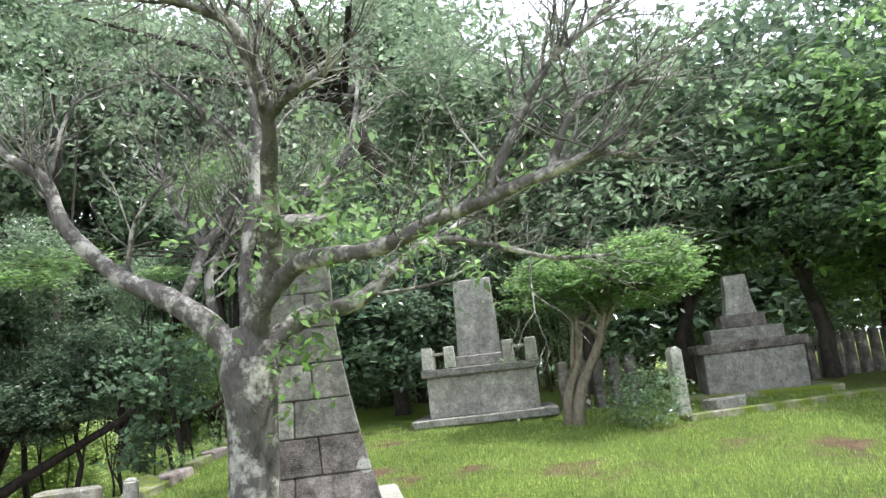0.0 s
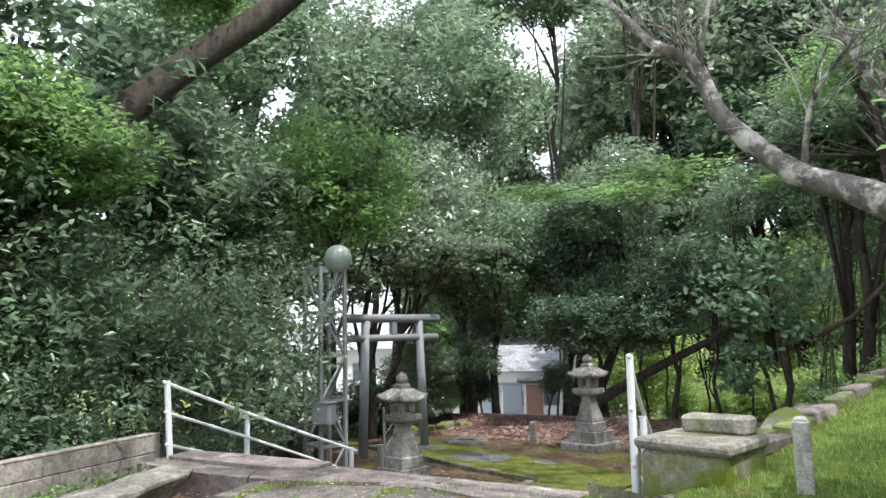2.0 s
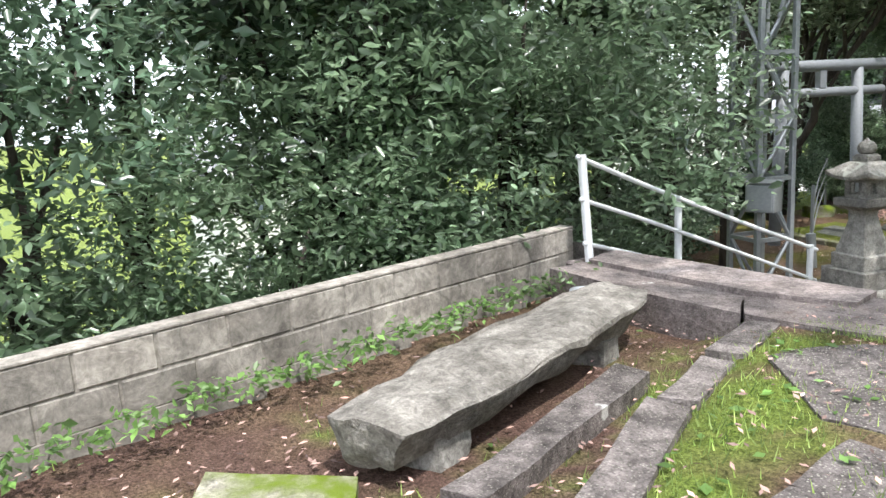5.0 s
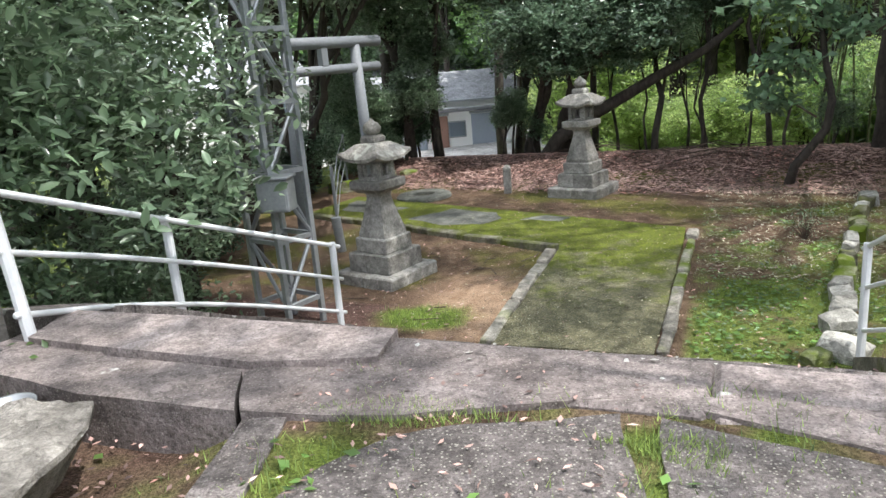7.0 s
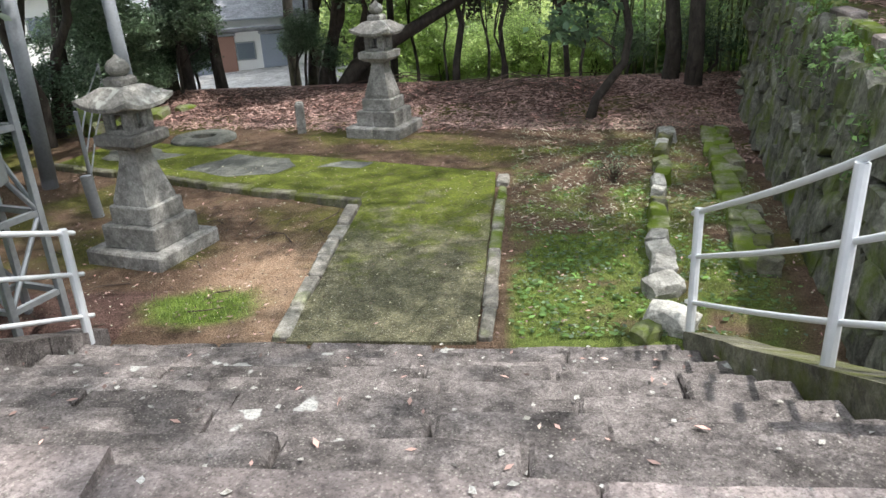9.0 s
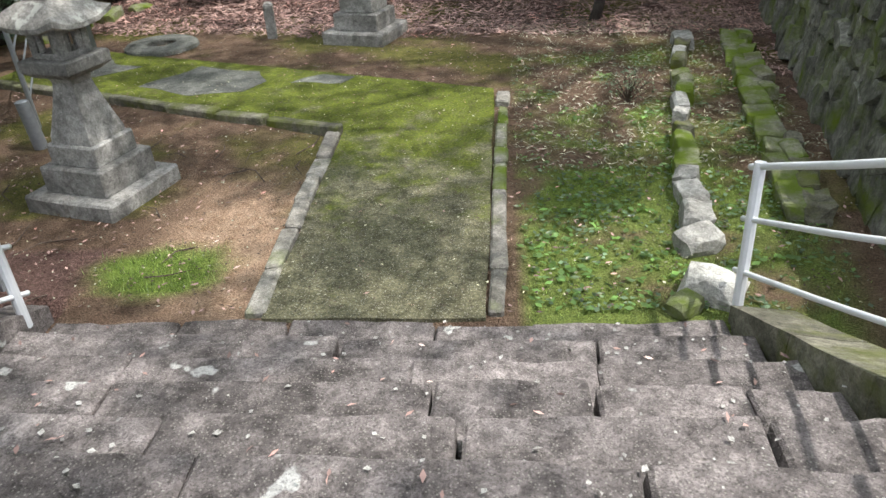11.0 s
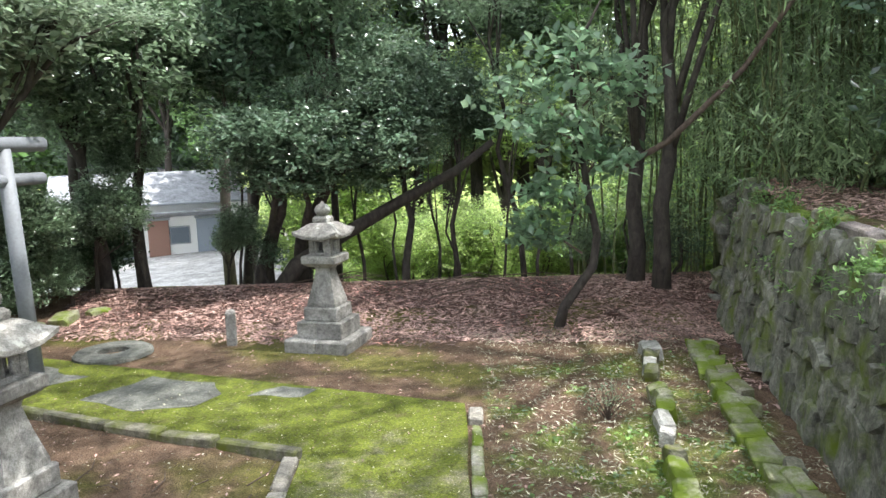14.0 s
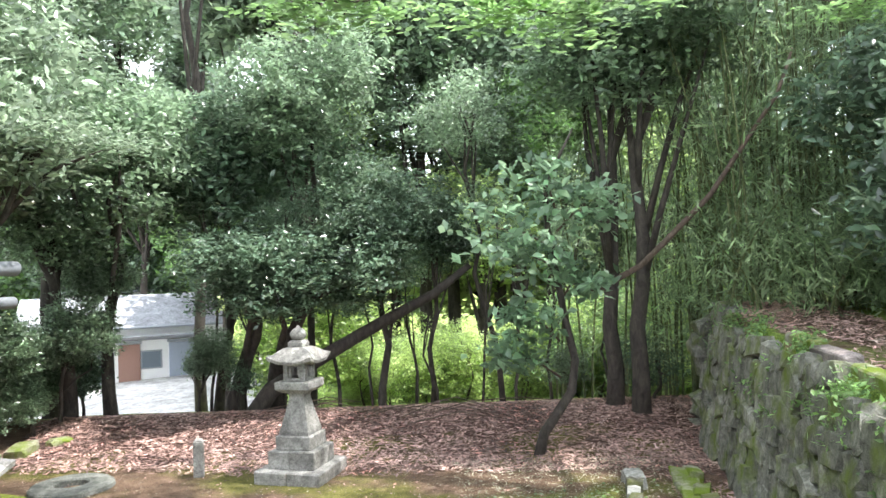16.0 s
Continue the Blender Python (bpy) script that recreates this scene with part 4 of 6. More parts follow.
def torii(a, b, h):
    """a, b: feet of the two posts."""
    T = tagged(new("torii"), "plain grey round-beamed torii gate", "torii gate")
    a, b = Vector(a), Vector(b)
    d = (b - a).normalized()
    for p, s in ((a, 1), (b, -1)):
        bm = bmesh.new()
        tube(bm, [p - Vector((0, 0, 0.3)), p + d * s * 0.13 + Vector((0, 0, h))], [0.115, 0.1], 16)
        part("post", bm, TORII, T, smooth=True)
    for z, over, r in ((h + 0.06, 0.55, 0.105), (h - 0.42, 0.5, 0.085)):
        bm = bmesh.new()
        tube(bm, [a - d * over + Vector((0, 0, z)), b + d * over + Vector((0, 0, z))], r, 16)
        part("beam", bm, TORII, T, smooth=True)
    c = (a + b) / 2
    part("strut", box((0.16, 0.13, 0.34), (c.x, c.y, h - 0.18), (0, 0, math.degrees(math.atan2(d.y, d.x))), bev=0.008), TORII, T)


torii((-5.9, 4.55, 0), (-5.4, 6.5, 0), 3.2)
# wires stretched behind the mast
fence = tagged(new("wire_fence"), "three slack wires between thin posts", "wire fence")
for i in range(3):
    bm = bmesh.new()
    tube(bm, [(-4.6 - 0.2, 3.9, 0.35 + i * 0.28), (-6.0, 6.2, 0.5 + i * 0.3), (-7.4, 9.0, 0.6 + i * 0.3)], 0.012, 6)
    part("wire", bm, STEEL, fence)
for p in ((-4.8, 3.9, 0), (-7.4, 9.0, 0)):
    bm = bmesh.new()
    tube(bm, [Vector(p) - Vector((0, 0, 0.3)), Vector(p) + Vector((0, 0, 1.25))], 0.03, 8)
    part("post", bm, STEEL, fence)

# ---- tapered ashlar pillar beside the cherry ----


def ashlar_pillar():
    P = tagged(new("stone_pillar"), "tapering ashlar stone pillar with plinth and capped top", "monument")
    r = random.Random(3)
    part("plinth", box((1.75, 1.75, 0.3), (0, 0, 0.0), jit=0.01, bev=0.03, rng=r), PALESTONE, P)

    def half(z):
        return 0.34 + 0.36 * (1 - z / 2.1) ** 1.5 if z < 2.1 else 0.34
    z = 0.15
    row = 0
    while z < 2.2:
        h = 0.34
        w0, w1 = half(z), half(z + h)
        cut = 0.22 if row % 2 else -0.2
        for lo, hi in ((-1, cut), (cut, 1)):
            bm = bmesh.new()
            vs = []
            for zz, w in ((z, w0), (z + h - 0.005, w1)):
                for fx, fy in ((lo, -1), (hi, -1), (hi, 1), (lo, 1)):
                    vs.append(bm.verts.new((fx * w + (0.003 if fx == lo else -0.003), fy * w, zz)))
            for f in ((0, 1, 2, 3), (4, 5, 6, 7), (0, 1, 5, 4), (1, 2, 6, 5), (2, 3, 7, 6), (3, 0, 4, 7)):
                bm.faces.new([vs[i] for i in f])
            bevel(bm, 0.012)
            part("ashlar", bm, STEP if row < 2 else GRANITE, P)
        z += h
        row += 1
    part("neck", box((0.5, 0.5, 0.28), (0, 0, z + 0.14), bev=0.02), GRANITE, P)
    part("cap", square_loft(bmesh.new(), [(0.3, z + 0.28, 0), (0.46, z + 0.3, 0.04), (0.46, z + 0.36, 0.04), (0.2, z + 0.5, 0)]), ROOFSTONE, P)
    P.matrix_basis = pose(5.88, -3.1, 1.5, 0, 0, -4)


ashlar_pillar()


# ---- cherry ----
cherry = tagged(new("cherry_tree"), "old spreading cherry tree, lichened limbs, mostly bare twigs", "tree")
TIPS = []


def limb(*pts):
    """A limb through (x, y, z, radius), bent and knobbly, with side shoots."""
    r = random.Random(int(abs(pts[0][0] * 1000 + pts[-1][2] * 777)))
    out, rad = [], []
    P = [Vector(p[:3]) for p in pts]
    for i in range(len(P) - 1):
        a, b = P[max(i - 1, 0)], P[min(i + 2, len(P) - 1)]
        for k in range(5):
            f = k / 5
            t0, t1 = (P[i + 1] - a) * 0.5, (b - P[i]) * 0.5
            h = (2 * f ** 3 - 3 * f * f + 1) * P[i] + (f ** 3 - 2 * f * f + f) * t0 + (3 * f * f - 2 * f ** 3) * P[i + 1] + (f ** 3 - f * f) * t1
            rr = pts[i][3] * (1 - f) + pts[i + 1][3] * f
            out.append(h + Vector([rr * 0.25 * noise.noise(h * 3 + Vector((s * 11, 0, 0))) for s in range(3)]))
            rad.append(rr * (1 + 0.16 * noise.noise(h * 6)))
    out.append(P[-1])
    rad.append(pts[-1][3] * 0.7)
    bm = bmesh.new()
    tube(bm, out, rad, 12 if pts[0][3] > 0.05 else 7)
    part("limb", bm, BARK_CHERRY, cherry, smooth=True)
    for i in range(3, len(out), 1):
        if rad[i] < 0.062:
            for q in range(r.choice((1, 2, 2))):
                d = (out[i] - out[i - 1]).normalized()
                TIPS.append((out[i], (d * 0.8 + Vector((r.uniform(-1, 1), r.uniform(-1, 1), r.uniform(-0.35, 1)))).normalized(), min(rad[i] * 0.45, 0.012)))


bm = bmesh.new()
tube(bm, [(5.36, -4.5, 1.2), (5.38, -4.5, 1.45), (5.40, -4.5, 1.7), (5.42, -4.5, 2.1), (5.43, -4.5, 2.6), (5.43, -4.5, 2.95), (5.45, -4.5, 3.3)], [0.33, 0.27, 0.215, 0.195, 0.19, 0.215, 0.15], 18)
for v in bm.verts:
    v.co += (v.co - Vector((5.42, -4.5, v.co.z))).normalized() * 0.035 * noise.noise(v.co * 4.5)
part("trunk", bm, BARK_CHERRY, cherry, smooth=True)
limb((5.48, -4.50, 3.17, 0.108), (5.59, -4.70, 3.54, 0.094), (5.69, -4.90, 3.89, 0.076), (5.71, -5.30, 4.30, 0.065), (5.73, -5.70, 4.66, 0.054), (5.57, -6.00, 5.12, 0.040), (5.36, -6.10, 5.23, 0.029), (5.11, -6.20, 5.28, 0.018))
limb((5.73, -5.70, 4.66, 0.053), (5.90, -5.90, 4.74, 0.041), (6.12, -6.20, 4.74, 0.034))
limb((5.57, -4.65, 3.46, 0.086), (5.89, -5.00, 3.72, 0.072), (6.37, -5.60, 3.67, 0.061), (6.88, -6.00, 3.80, 0.050), (7.42, -6.30, 3.94, 0.040), (7.80, -6.40, 4.05, 0.029), (8.05, -6.40, 4.01, 0.018))
limb((7.07, -6.10, 3.83, 0.044), (7.37, -6.20, 4.36, 0.036), (7.61, -6.30, 4.73, 0.028), (7.94, -6.40, 5.00, 0.020), (8.16, -6.40, 5.23, 0.012))
limb((7.49, -6.30, 3.95, 0.032), (7.73, -6.30, 4.39, 0.026), (8.09, -6.30, 4.54, 0.020), (8.52, -6.30, 4.61, 0.013))
limb((5.54, -4.50, 3.07, 0.099), (5.87, -4.40, 3.36, 0.086), (6.37, -4.20, 3.48, 0.072), (7.11, -4.00, 3.99, 0.054), (7.76, -4.00, 3.92, 0.032), (8.34, -4.00, 3.76, 0.023), (8.95, -4.00, 3.75, 0.013))
limb((7.10, -4.00, 3.94, 0.045), (7.71, -3.90, 4.32, 0.032), (8.60, -3.80, 4.65, 0.018))
limb((6.56, -4.20, 3.53, 0.020), (7.18, -4.10, 3.61, 0.016), (7.86, -4.00, 3.91, 0.009))
limb((5.37, -4.50, 3.09, 0.117), (4.90, -4.30, 3.56, 0.099), (4.39, -4.00, 3.88, 0.081), (3.93, -3.90, 4.38, 0.068), (3.73, -3.85, 4.84, 0.054), (3.40, -3.80, 5.12, 0.041), (2.80, -3.70, 5.94, 0.018))
limb((4.93, -4.30, 3.59, 0.054), (5.11, -4.10, 4.07, 0.050), (5.33, -3.90, 4.45, 0.032), (5.52, -3.80, 4.96, 0.018))
limb((5.11, -4.10, 4.07, 0.041), (4.87, -4.00, 4.42, 0.027), (4.69, -3.90, 5.01, 0.013))
limb((4.44, -4.00, 3.85, 0.027), (4.53, -4.10, 4.33, 0.018), (4.82, -4.20, 4.68, 0.007))
limb((3.78, -3.85, 4.84, 0.023), (4.00, -3.80, 5.57, 0.013), (4.61, -3.80, 5.80, 0.005))
limb((5.43, -4.45, 3.22, 0.062), (5.46, -4.30, 3.94, 0.059), (5.60, -4.20, 4.82, 0.050), (5.61, -4.10, 5.85, 0.037), (5.93, -4.00, 6.90, 0.025))
limb((5.60, -4.20, 4.82, 0.035), (5.15, -4.10, 5.33, 0.025), (4.65, -4.00, 5.82, 0.010))
limb((5.53, -4.20, 4.36, 0.035), (6.17, -4.00, 4.61, 0.032), (6.51, -3.90, 5.22, 0.025), (6.64, -3.80, 6.02, 0.014))
limb((5.17, -4.30, 3.31, 0.045), (5.12, -4.10, 3.81, 0.041), (5.31, -4.00, 4.17, 0.027), (5.49, -3.90, 4.54, 0.013))

# twigs: fine, forking, grey
rt = random.Random(31)
bm = bmesh.new()
LEAFAT = []


def twig(p, d, r0, n, depth):
    pts, rr = [p], [r0]
    for k in range(n):
        d = (d + Vector((rt.uniform(-1, 1), rt.uniform(-1, 1), rt.uniform(-0.7, 0.9))) * 0.28).normalized()
        p = p + d * rt.uniform(0.10, 0.2)
        pts.append(p)
        rr.append(r0 * (1 - (k + 1) / (n + 0.5)))
        if depth and rt.random() < 0.75:
            twig(p, (d + Vector((rt.uniform(-1, 1), rt.uniform(-1, 1), rt.uniform(-0.6, 0.8))) * 0.8).normalized(), rr[-1] * 0.7, max(3, n - 2), depth - 1)
    tube(bm, pts, [max(q, 0.0022) for q in rr], 4, cap=False)
    if rt.random() < 0.5:
        LEAFAT.append(p)


for p, d, r0 in TIPS:
    twig(p, d, max(r0, 0.005), rt.randint(4, 7), 1)
tagged(part("twig_spray", bm, BARK_CHERRY, cherry), kind="stuff")
nr = np.random.default_rng(5)
pts = np.array([tuple(p) for p in LEAFAT])
near = np.array([(6.3 + nr.normal() * 0.55, -4.9 + nr.normal() * 0.5, 4.0 + nr.normal() * 0.28) for _ in range(85)] + [(5.75 + nr.normal() * 0.2, -4.8, 3.05 + nr.normal() * 0.3) for _ in range(16)] + [(7.3 + nr.normal() * 0.25, -5.9, 4.25 + nr.normal() * 0.2) for _ in range(10)])
cc = np.repeat(near, 9, 0) + nr.normal(size=(len(near) * 9, 3)) * 0.09
v, f = leaf_cloud(cc, 0.1, nr, 0.5, 0.5)
tagged(new("leaves", raw_mesh("leaves", v, f, LEAF_BRIGHT)), "fresh light-green leaves", kind="stuff").parent = cherry
cc = np.repeat(pts, 2, 0) + nr.normal(size=(len(pts) * 2, 3)) * 0.05
v, f = leaf_cloud(cc, 0.07, nr, 0.5, 0.5)
tagged(new("sparse_leaves", raw_mesh("sparse_leaves", v, f, LEAF_MID)), "sparse dull leaves", kind="stuff").parent = cherry

# ---- trees ----


def crown_mesh(name, seed, lobes, per_lobe, leaves, size, slim=0.45, droop=0.3, spread=0.2, R=1.0):
    nr = np.random.default_rng(seed)
    L = []
    for i in range(lobes):
        u = nr.normal(size=3)
        u /= np.linalg.norm(u)
        rad = R * 0.72 * nr.random() ** 0.5
        s = R * nr.uniform(0.34, 0.56)
        L.append((*(u * rad * np.array([1, 1, 0.85])), s, s, s * 0.75))
    v, f = leaf_cloud(clumps(L, per_lobe, leaves, nr, spread), size, nr, slim, droop)
    return raw_mesh(name, v, f, LEAF_MID), [l[:3] for l in L]


CROWN = [crown_mesh("foliage", 1, 14, 62, 17, 0.16, 0.46, 0.3, 0.17, 2.3), crown_mesh("foliage", 2, 13, 62, 17, 0.17, 0.42, 0.35, 0.17, 2.3), crown_mesh("foliage", 3, 16, 58, 17, 0.14, 0.5, 0.2, 0.16, 2.3)]
COARSE = [crown_mesh("foliage", 11, 13, 60, 13, 0.24, 0.5, 0.3, 0.3, 2.3), crown_mesh("foliage", 12, 12, 60, 13, 0.26, 0.45, 0.3, 0.3, 2.3)]
SPARSE = [crown_mesh("foliage", 21, 10, 30, 13, 0.15, 0.42, 0.5, 0.22, 2.0)]
BROADLEAF = [crown_mesh("foliage", 31, 9, 34, 10, 0.19, 0.6, 0.45, 0.2, 1.5)]


def near_crown(seed):
    nr = np.random.default_rng(seed)
    L = []
    for i in range(15):
        u = nr.normal(size=3)
        u /= np.linalg.norm(u)
        k = 2.3 * nr.uniform(0.3, 0.5)
        L.append((*(u * 1.75 * nr.random() ** 0.5), k, k, k * 0.75))
    v, f = fine_leaves(clumps(L, 70, 14, nr, 0.15), 0.115, nr, 0.4)
    return raw_mesh("foliage", v, f, LEAF_MID), [l[:3] for l in L]


NEAR = [near_crown(61), near_crown(62)]
rt = random.Random(77)


def tree(base, crown, scale, cmesh, leaf, bark=None, r=0.14, label="", flat=1.0, lean=(0, 0), dens=1.0, limbs=5, name="tree", group=""):
    """base: foot of the trunk; crown: centre of the crown."""
    me, lob = cmesh
    T = tagged(new(name), label, "tree", group)
    base, c = Vector(base), Vector(crown)
    rot = rt.uniform(0, 360)
    cm = Matrix.Translation(c) @ pose(0, 0, 0, 0, 0, rot) @ Matrix.Diagonal((scale, scale, scale * flat, 1))
    bm = bmesh.new()
    n = 9
    pts = []
    for k in range(n + 1):
        f = k / n
        p = base.lerp(c, f) + Vector((lean[0], lean[1], 0)) * math.sin(f * math.pi)
        p += Vector((noise.noise(p * 0.9), noise.noise(p * 0.9 + Vector((5, 5, 5))), 0)) * 0.34 * min(1, f * 3)
        pts.append(p)
    pts[0] = base - Vector((0, 0, 0.4))
    tube(bm, pts, [r * (1.35 if k == 0 else 1.15 - 0.75 * k / n) for k in range(n + 1)], 10)
    part("trunk", bm, bark or BARK, T, smooth=True)
    for i in range(limbs):
        bm = bmesh.new()
        e = cm @ Vector(lob[i % len(lob)])
        s = pts[rt.randint(3, n - 1)]
        mid = s.lerp(e, 0.5) + Vector((rt.uniform(-0.2, 0.2), rt.uniform(-0.2, 0.2), rt.uniform(-0.1, 0.3)))
        tube(bm, [s, s.lerp(mid, 0.5) + Vector((0, 0, 0.06)), mid, mid.lerp(e, 0.6), e], [r * 0.5, r * 0.42, r * 0.33, r * 0.2, r * 0.08], 7)
        part("limb", bm, bark or BARK, T, smooth=True)
    cr = new("crown", me)
    cr.parent = T
    cr.matrix_basis = cm
    cr.material_slots[0].link = 'OBJECT'
    cr.material_slots[0].material = leaf
    tagged(cr, kind="stuff")
    return T


D, M_, S_, B_ = LEAF_DARK, LEAF_MID, LEAF_SILVER, LEAF_BRIGHT
# west slope behind the block wall
for i, (bx, by, cx, cy, cz, s, lf) in enumerate((
        (-6.2, -2.0, -5.4, -2.0, 2.6, 1.15, M_), (-6.0, -5.0, -5.3, -4.5, 2.9, 1.1, M_), (-5.4, -7.6, -5.0, -8.7, 3.2, 1.05, D),
        (-7.2, -3.4, -7.0, -3.4, 5.4, 1.5, D), (-7.4, -6.4, -7.2, -6.4, 6.2, 1.3, D), (-6.8, -10.4, -6.4, -10.6, 4.6, 1.6, D),
        (-4.8, 0.2, -4.9, -0.4, 2.6, 0.85, S_), (-6.6, 0.6, -6.4, 0.2, 5.6, 1.3, M_),
        (-4.4, -3.6, -4.4, -3.9, 1.0, 0.85, M_), (-4.3, -6.2, -4.2, -6.2, 0.95, 0.85, M_), (-3.9, -9.2, -3.8, -9.2, 1.0, 0.9, M_), (-4.1, -1.6, -4.2, -1.7, 0.6, 0.6, M_), (-8.8, -9.4, -8.6, -9.6, 3.6, 1.25, D), (-9.4, -12.6, -9.2, -12.6, 4.4, 1.3, M_))):
    tree((bx, by, float(ground_z(bx, by))), (cx, cy, cz), s, NEAR[i % 2] if i in (0, 1, 2, 6, 8, 9, 10, 11) else CROWN[i % 3], lf, r=0.13, label="broadleaf tree on the slope behind the block wall" if cz > 2 else "leafy shrub behind the block wall", group="trees of the west slope", lean=(rt.uniform(-.4, .4), rt.uniform(-.4, .4)))
# around the torii and mast
tree((-5.4, 2.4, -0.2), (-4.9, 2.3, 6.0), 0.95, CROWN[2], B_, r=0.1, label="bright green maple above the lattice mast")
tree((-7.6, 7.2, -0.4), (-7.2, 6.6, 5.2), 1.1, CROWN[1], S_, r=0.13, label="glossy-leaved tree behind the torii")
tree((-9.0, 4.5, -0.8), (-9.0, 4.2, 5.8), 1.4, CROWN[0], M_, r=0.16, label="broadleaf tree beyond the torii")
tree((-8.6, 9.4, -0.7), (-8.0, 9.0, 5.8), 1.3, CROWN[1], S_, r=0.14, label="glossy-leaved tree on the yard's edge")
# north bank
tree((-6.9, 11.8, 0.0), (-7.3, 11.0, 4.4), 0.8, CROWN[0], M_, r=0.15, lean=(0.3, 0), label="dark evergreen with leaning trunk on the bank")
tree((-6.1, 12.0, 0.0), (-5.6, 12.2, 5.8), 1.2, CROWN[2], M_, r=0.13, lean=(-0.3, 0), label="evergreen on the leaf-strewn bank")
tree((-7.6, 10.2, -0.1), (-7.4, 10.0, 2.0), 0.55, CROWN[1], M_, r=0.08, label="leafy bush at the yard's edge", name="shrub")
tree((-4.3, 13.3, 0.0), (-4.0, 12.8, 5.4), 1.2, CROWN[1], D, r=0.1, lean=(0.25, 0.1), label="evergreen on the leaf-strewn bank")
tree((-3.7, 12.4, 0.1), (-3.2, 11.5, 3.0), 0.72, CROWN[0], D, r=0.17, flat=0.85, lean=(0.2, 0), label="dense dark evergreen behind the stone lantern")
tree((-2.9, 12.9, 0.1), (-1.6, 11.4, 3.15), 0.88, CROWN[2], D, r=0.19, flat=0.85, lean=(-0.2, 0), label="dense dark evergreen behind the stone lantern")
tree((-0.45, 12.0, 0.1), (-0.2, 12.2, 4.2), 0.72, CROWN[1], D, r=0.08, label="slim dark tree on the bank")
tree((0.6, 12.8, 0.0), (0.7, 12.5, 3.9), 0.55, CROWN[0], D, r=0.06, lean=(0.2, 0), label="slim dark tree on the bank")
tree((2.2, 12.6, 0.0), (1.3, 12.0, 6.6), 0.75, SPARSE[0], M_, r=0.06, label="broadleaf tree behind the bank")
tree((-2.2, 13.6, -0.2), (-1.8, 12.2, 6.9), 0.85, CROWN[0], M_, r=0.09, label="tall evergreen behind the bank")
spray = tree((-8.0, 8.0, -0.4), (-5.2, 8.0, 5.4), 0.75, SPARSE[0], S_, r=0.1, flat=0.45, lean=(-0.5, 0), label="tree with pale glossy leaves hanging over the yard", limbs=7)
for i, (x, y) in enumerate(((4.1, 10.5), (4.45, 9.9))):
    tree((x, y, 0.2), (x + 0.3, y + 0.2, 7.6), 1.05, CROWN[i], M_, r=0.15, label="tall dark-trunked tree at the bank's edge", group="twin trunks")
for bx, by, cz, k in ((-6.7, 11.0, 1.9, 0.5), (-6.1, 11.9, 3.1, 0.42), (-4.3, 12.1, 1.3, 0.34), (-6.9, 10.4, 0.8, 0.3)):
    tree((bx, by, float(ground_z(bx, by))), (bx, by, cz), k, CROWN[1], M_, r=0.04, label="leafy evergreen bush at the bank's west edge" if cz > 2 else "low leafy bush between the trunks", group="bushes of the bank", limbs=4, name="shrub")
# sapling with large soft leaves
sap = tagged(new("sapling"), "slender crooked sapling with soft blue-green leaves", "tree")
bm = bmesh.new()
tube(bm, [(2.28, 8.3, -0.1), (2.4, 8.32, 0.35), (2.9, 8.43, 1.0), (2.98, 8.5, 1.5), (2.85, 8.6, 2.2), (2.62, 8.65, 3.7), (2.6, 8.61, 4.4), (3.05, 8.4, 5.3)], [0.1, 0.085, 0.075, 0.068, 0.06, 0.05, 0.04, 0.014], 9)
part("trunk", bm, BARK, sap, smooth=True)
nr = np.random.default_rng(41)
L = [(1.7, 8.3, 3.7, 0.75, 0.7, 0.6), (2.3, 8.1, 3.2, 0.6, 0.6, 0.5), (2.6, 8.5, 4.4, 0.8, 0.7, 0.5), (3.3, 8.4, 4.0, 0.6, 0.6, 0.5), (2.2, 8.3, 2.2, 0.5, 0.5, 0.4), (1.9, 8.5, 1.6, 0.45, 0.45, 0.35), (3.2, 8.6, 2.8, 0.4, 0.4, 0.35)]
for (x, y, z, a_, b_, c_) in L:
    bm = bmesh.new()
    tube(bm, [(2.75, 8.6, z - 0.4), ((x + 2.75) / 2, y + 0.1, z - 0.1), (x, y, z)], [0.022, 0.015, 0.006], 6)
    part("limb", bm, BARK_BROWN, sap, smooth=True)
v, f = leaf_cloud(clumps(L, 26, 9, nr, 0.15, 0.2), 0.2, nr, 0.58, 0.5)
lv = tagged(new("leaves", raw_mesh("leaves", v, f, LEAF_BLUE)), kind="stuff")
lv.parent = sap
# the great leaning trunk behind the lantern
lean_t = tagged(new("leaning_tree"), "dark leaning trunk stretched along the bank", "tree")
bm = bmesh.new()
tube(bm, [(-3.3, 11.6, -0.2), (-2.7, 11.6, 0.65), (-1.8, 11.8, 1.2), (-0.4, 12.0, 1.95), (0.7, 12.1, 2.5), (1.5, 12.1, 3.1)], [0.22, 0.18, 0.15, 0.125, 0.1, 0.07], 10)
part("trunk", bm, BARK, lean_t, smooth=True)
for i in range(11):
    x, y = -4.2 + i * 0.85 + rt.uniform(-0.2, 0.2), rt.uniform(11.6, 13.4)
    h = rt.uniform(3.2, 5.0)
    tree((x, y, float(ground_z(x, y))), (x + rt.uniform(-0.4, 0.4), y + rt.uniform(-0.3, 0.2), h), rt.uniform(0.28, 0.42), SPARSE[0], (D, M_)[i % 2], r=rt.uniform(0.022, 0.04), lean=(rt.uniform(-0.2, 0.2), 0), label="slim young tree among the trunks of the bank", group="young trees of the bank", limbs=3, name="young_tree")
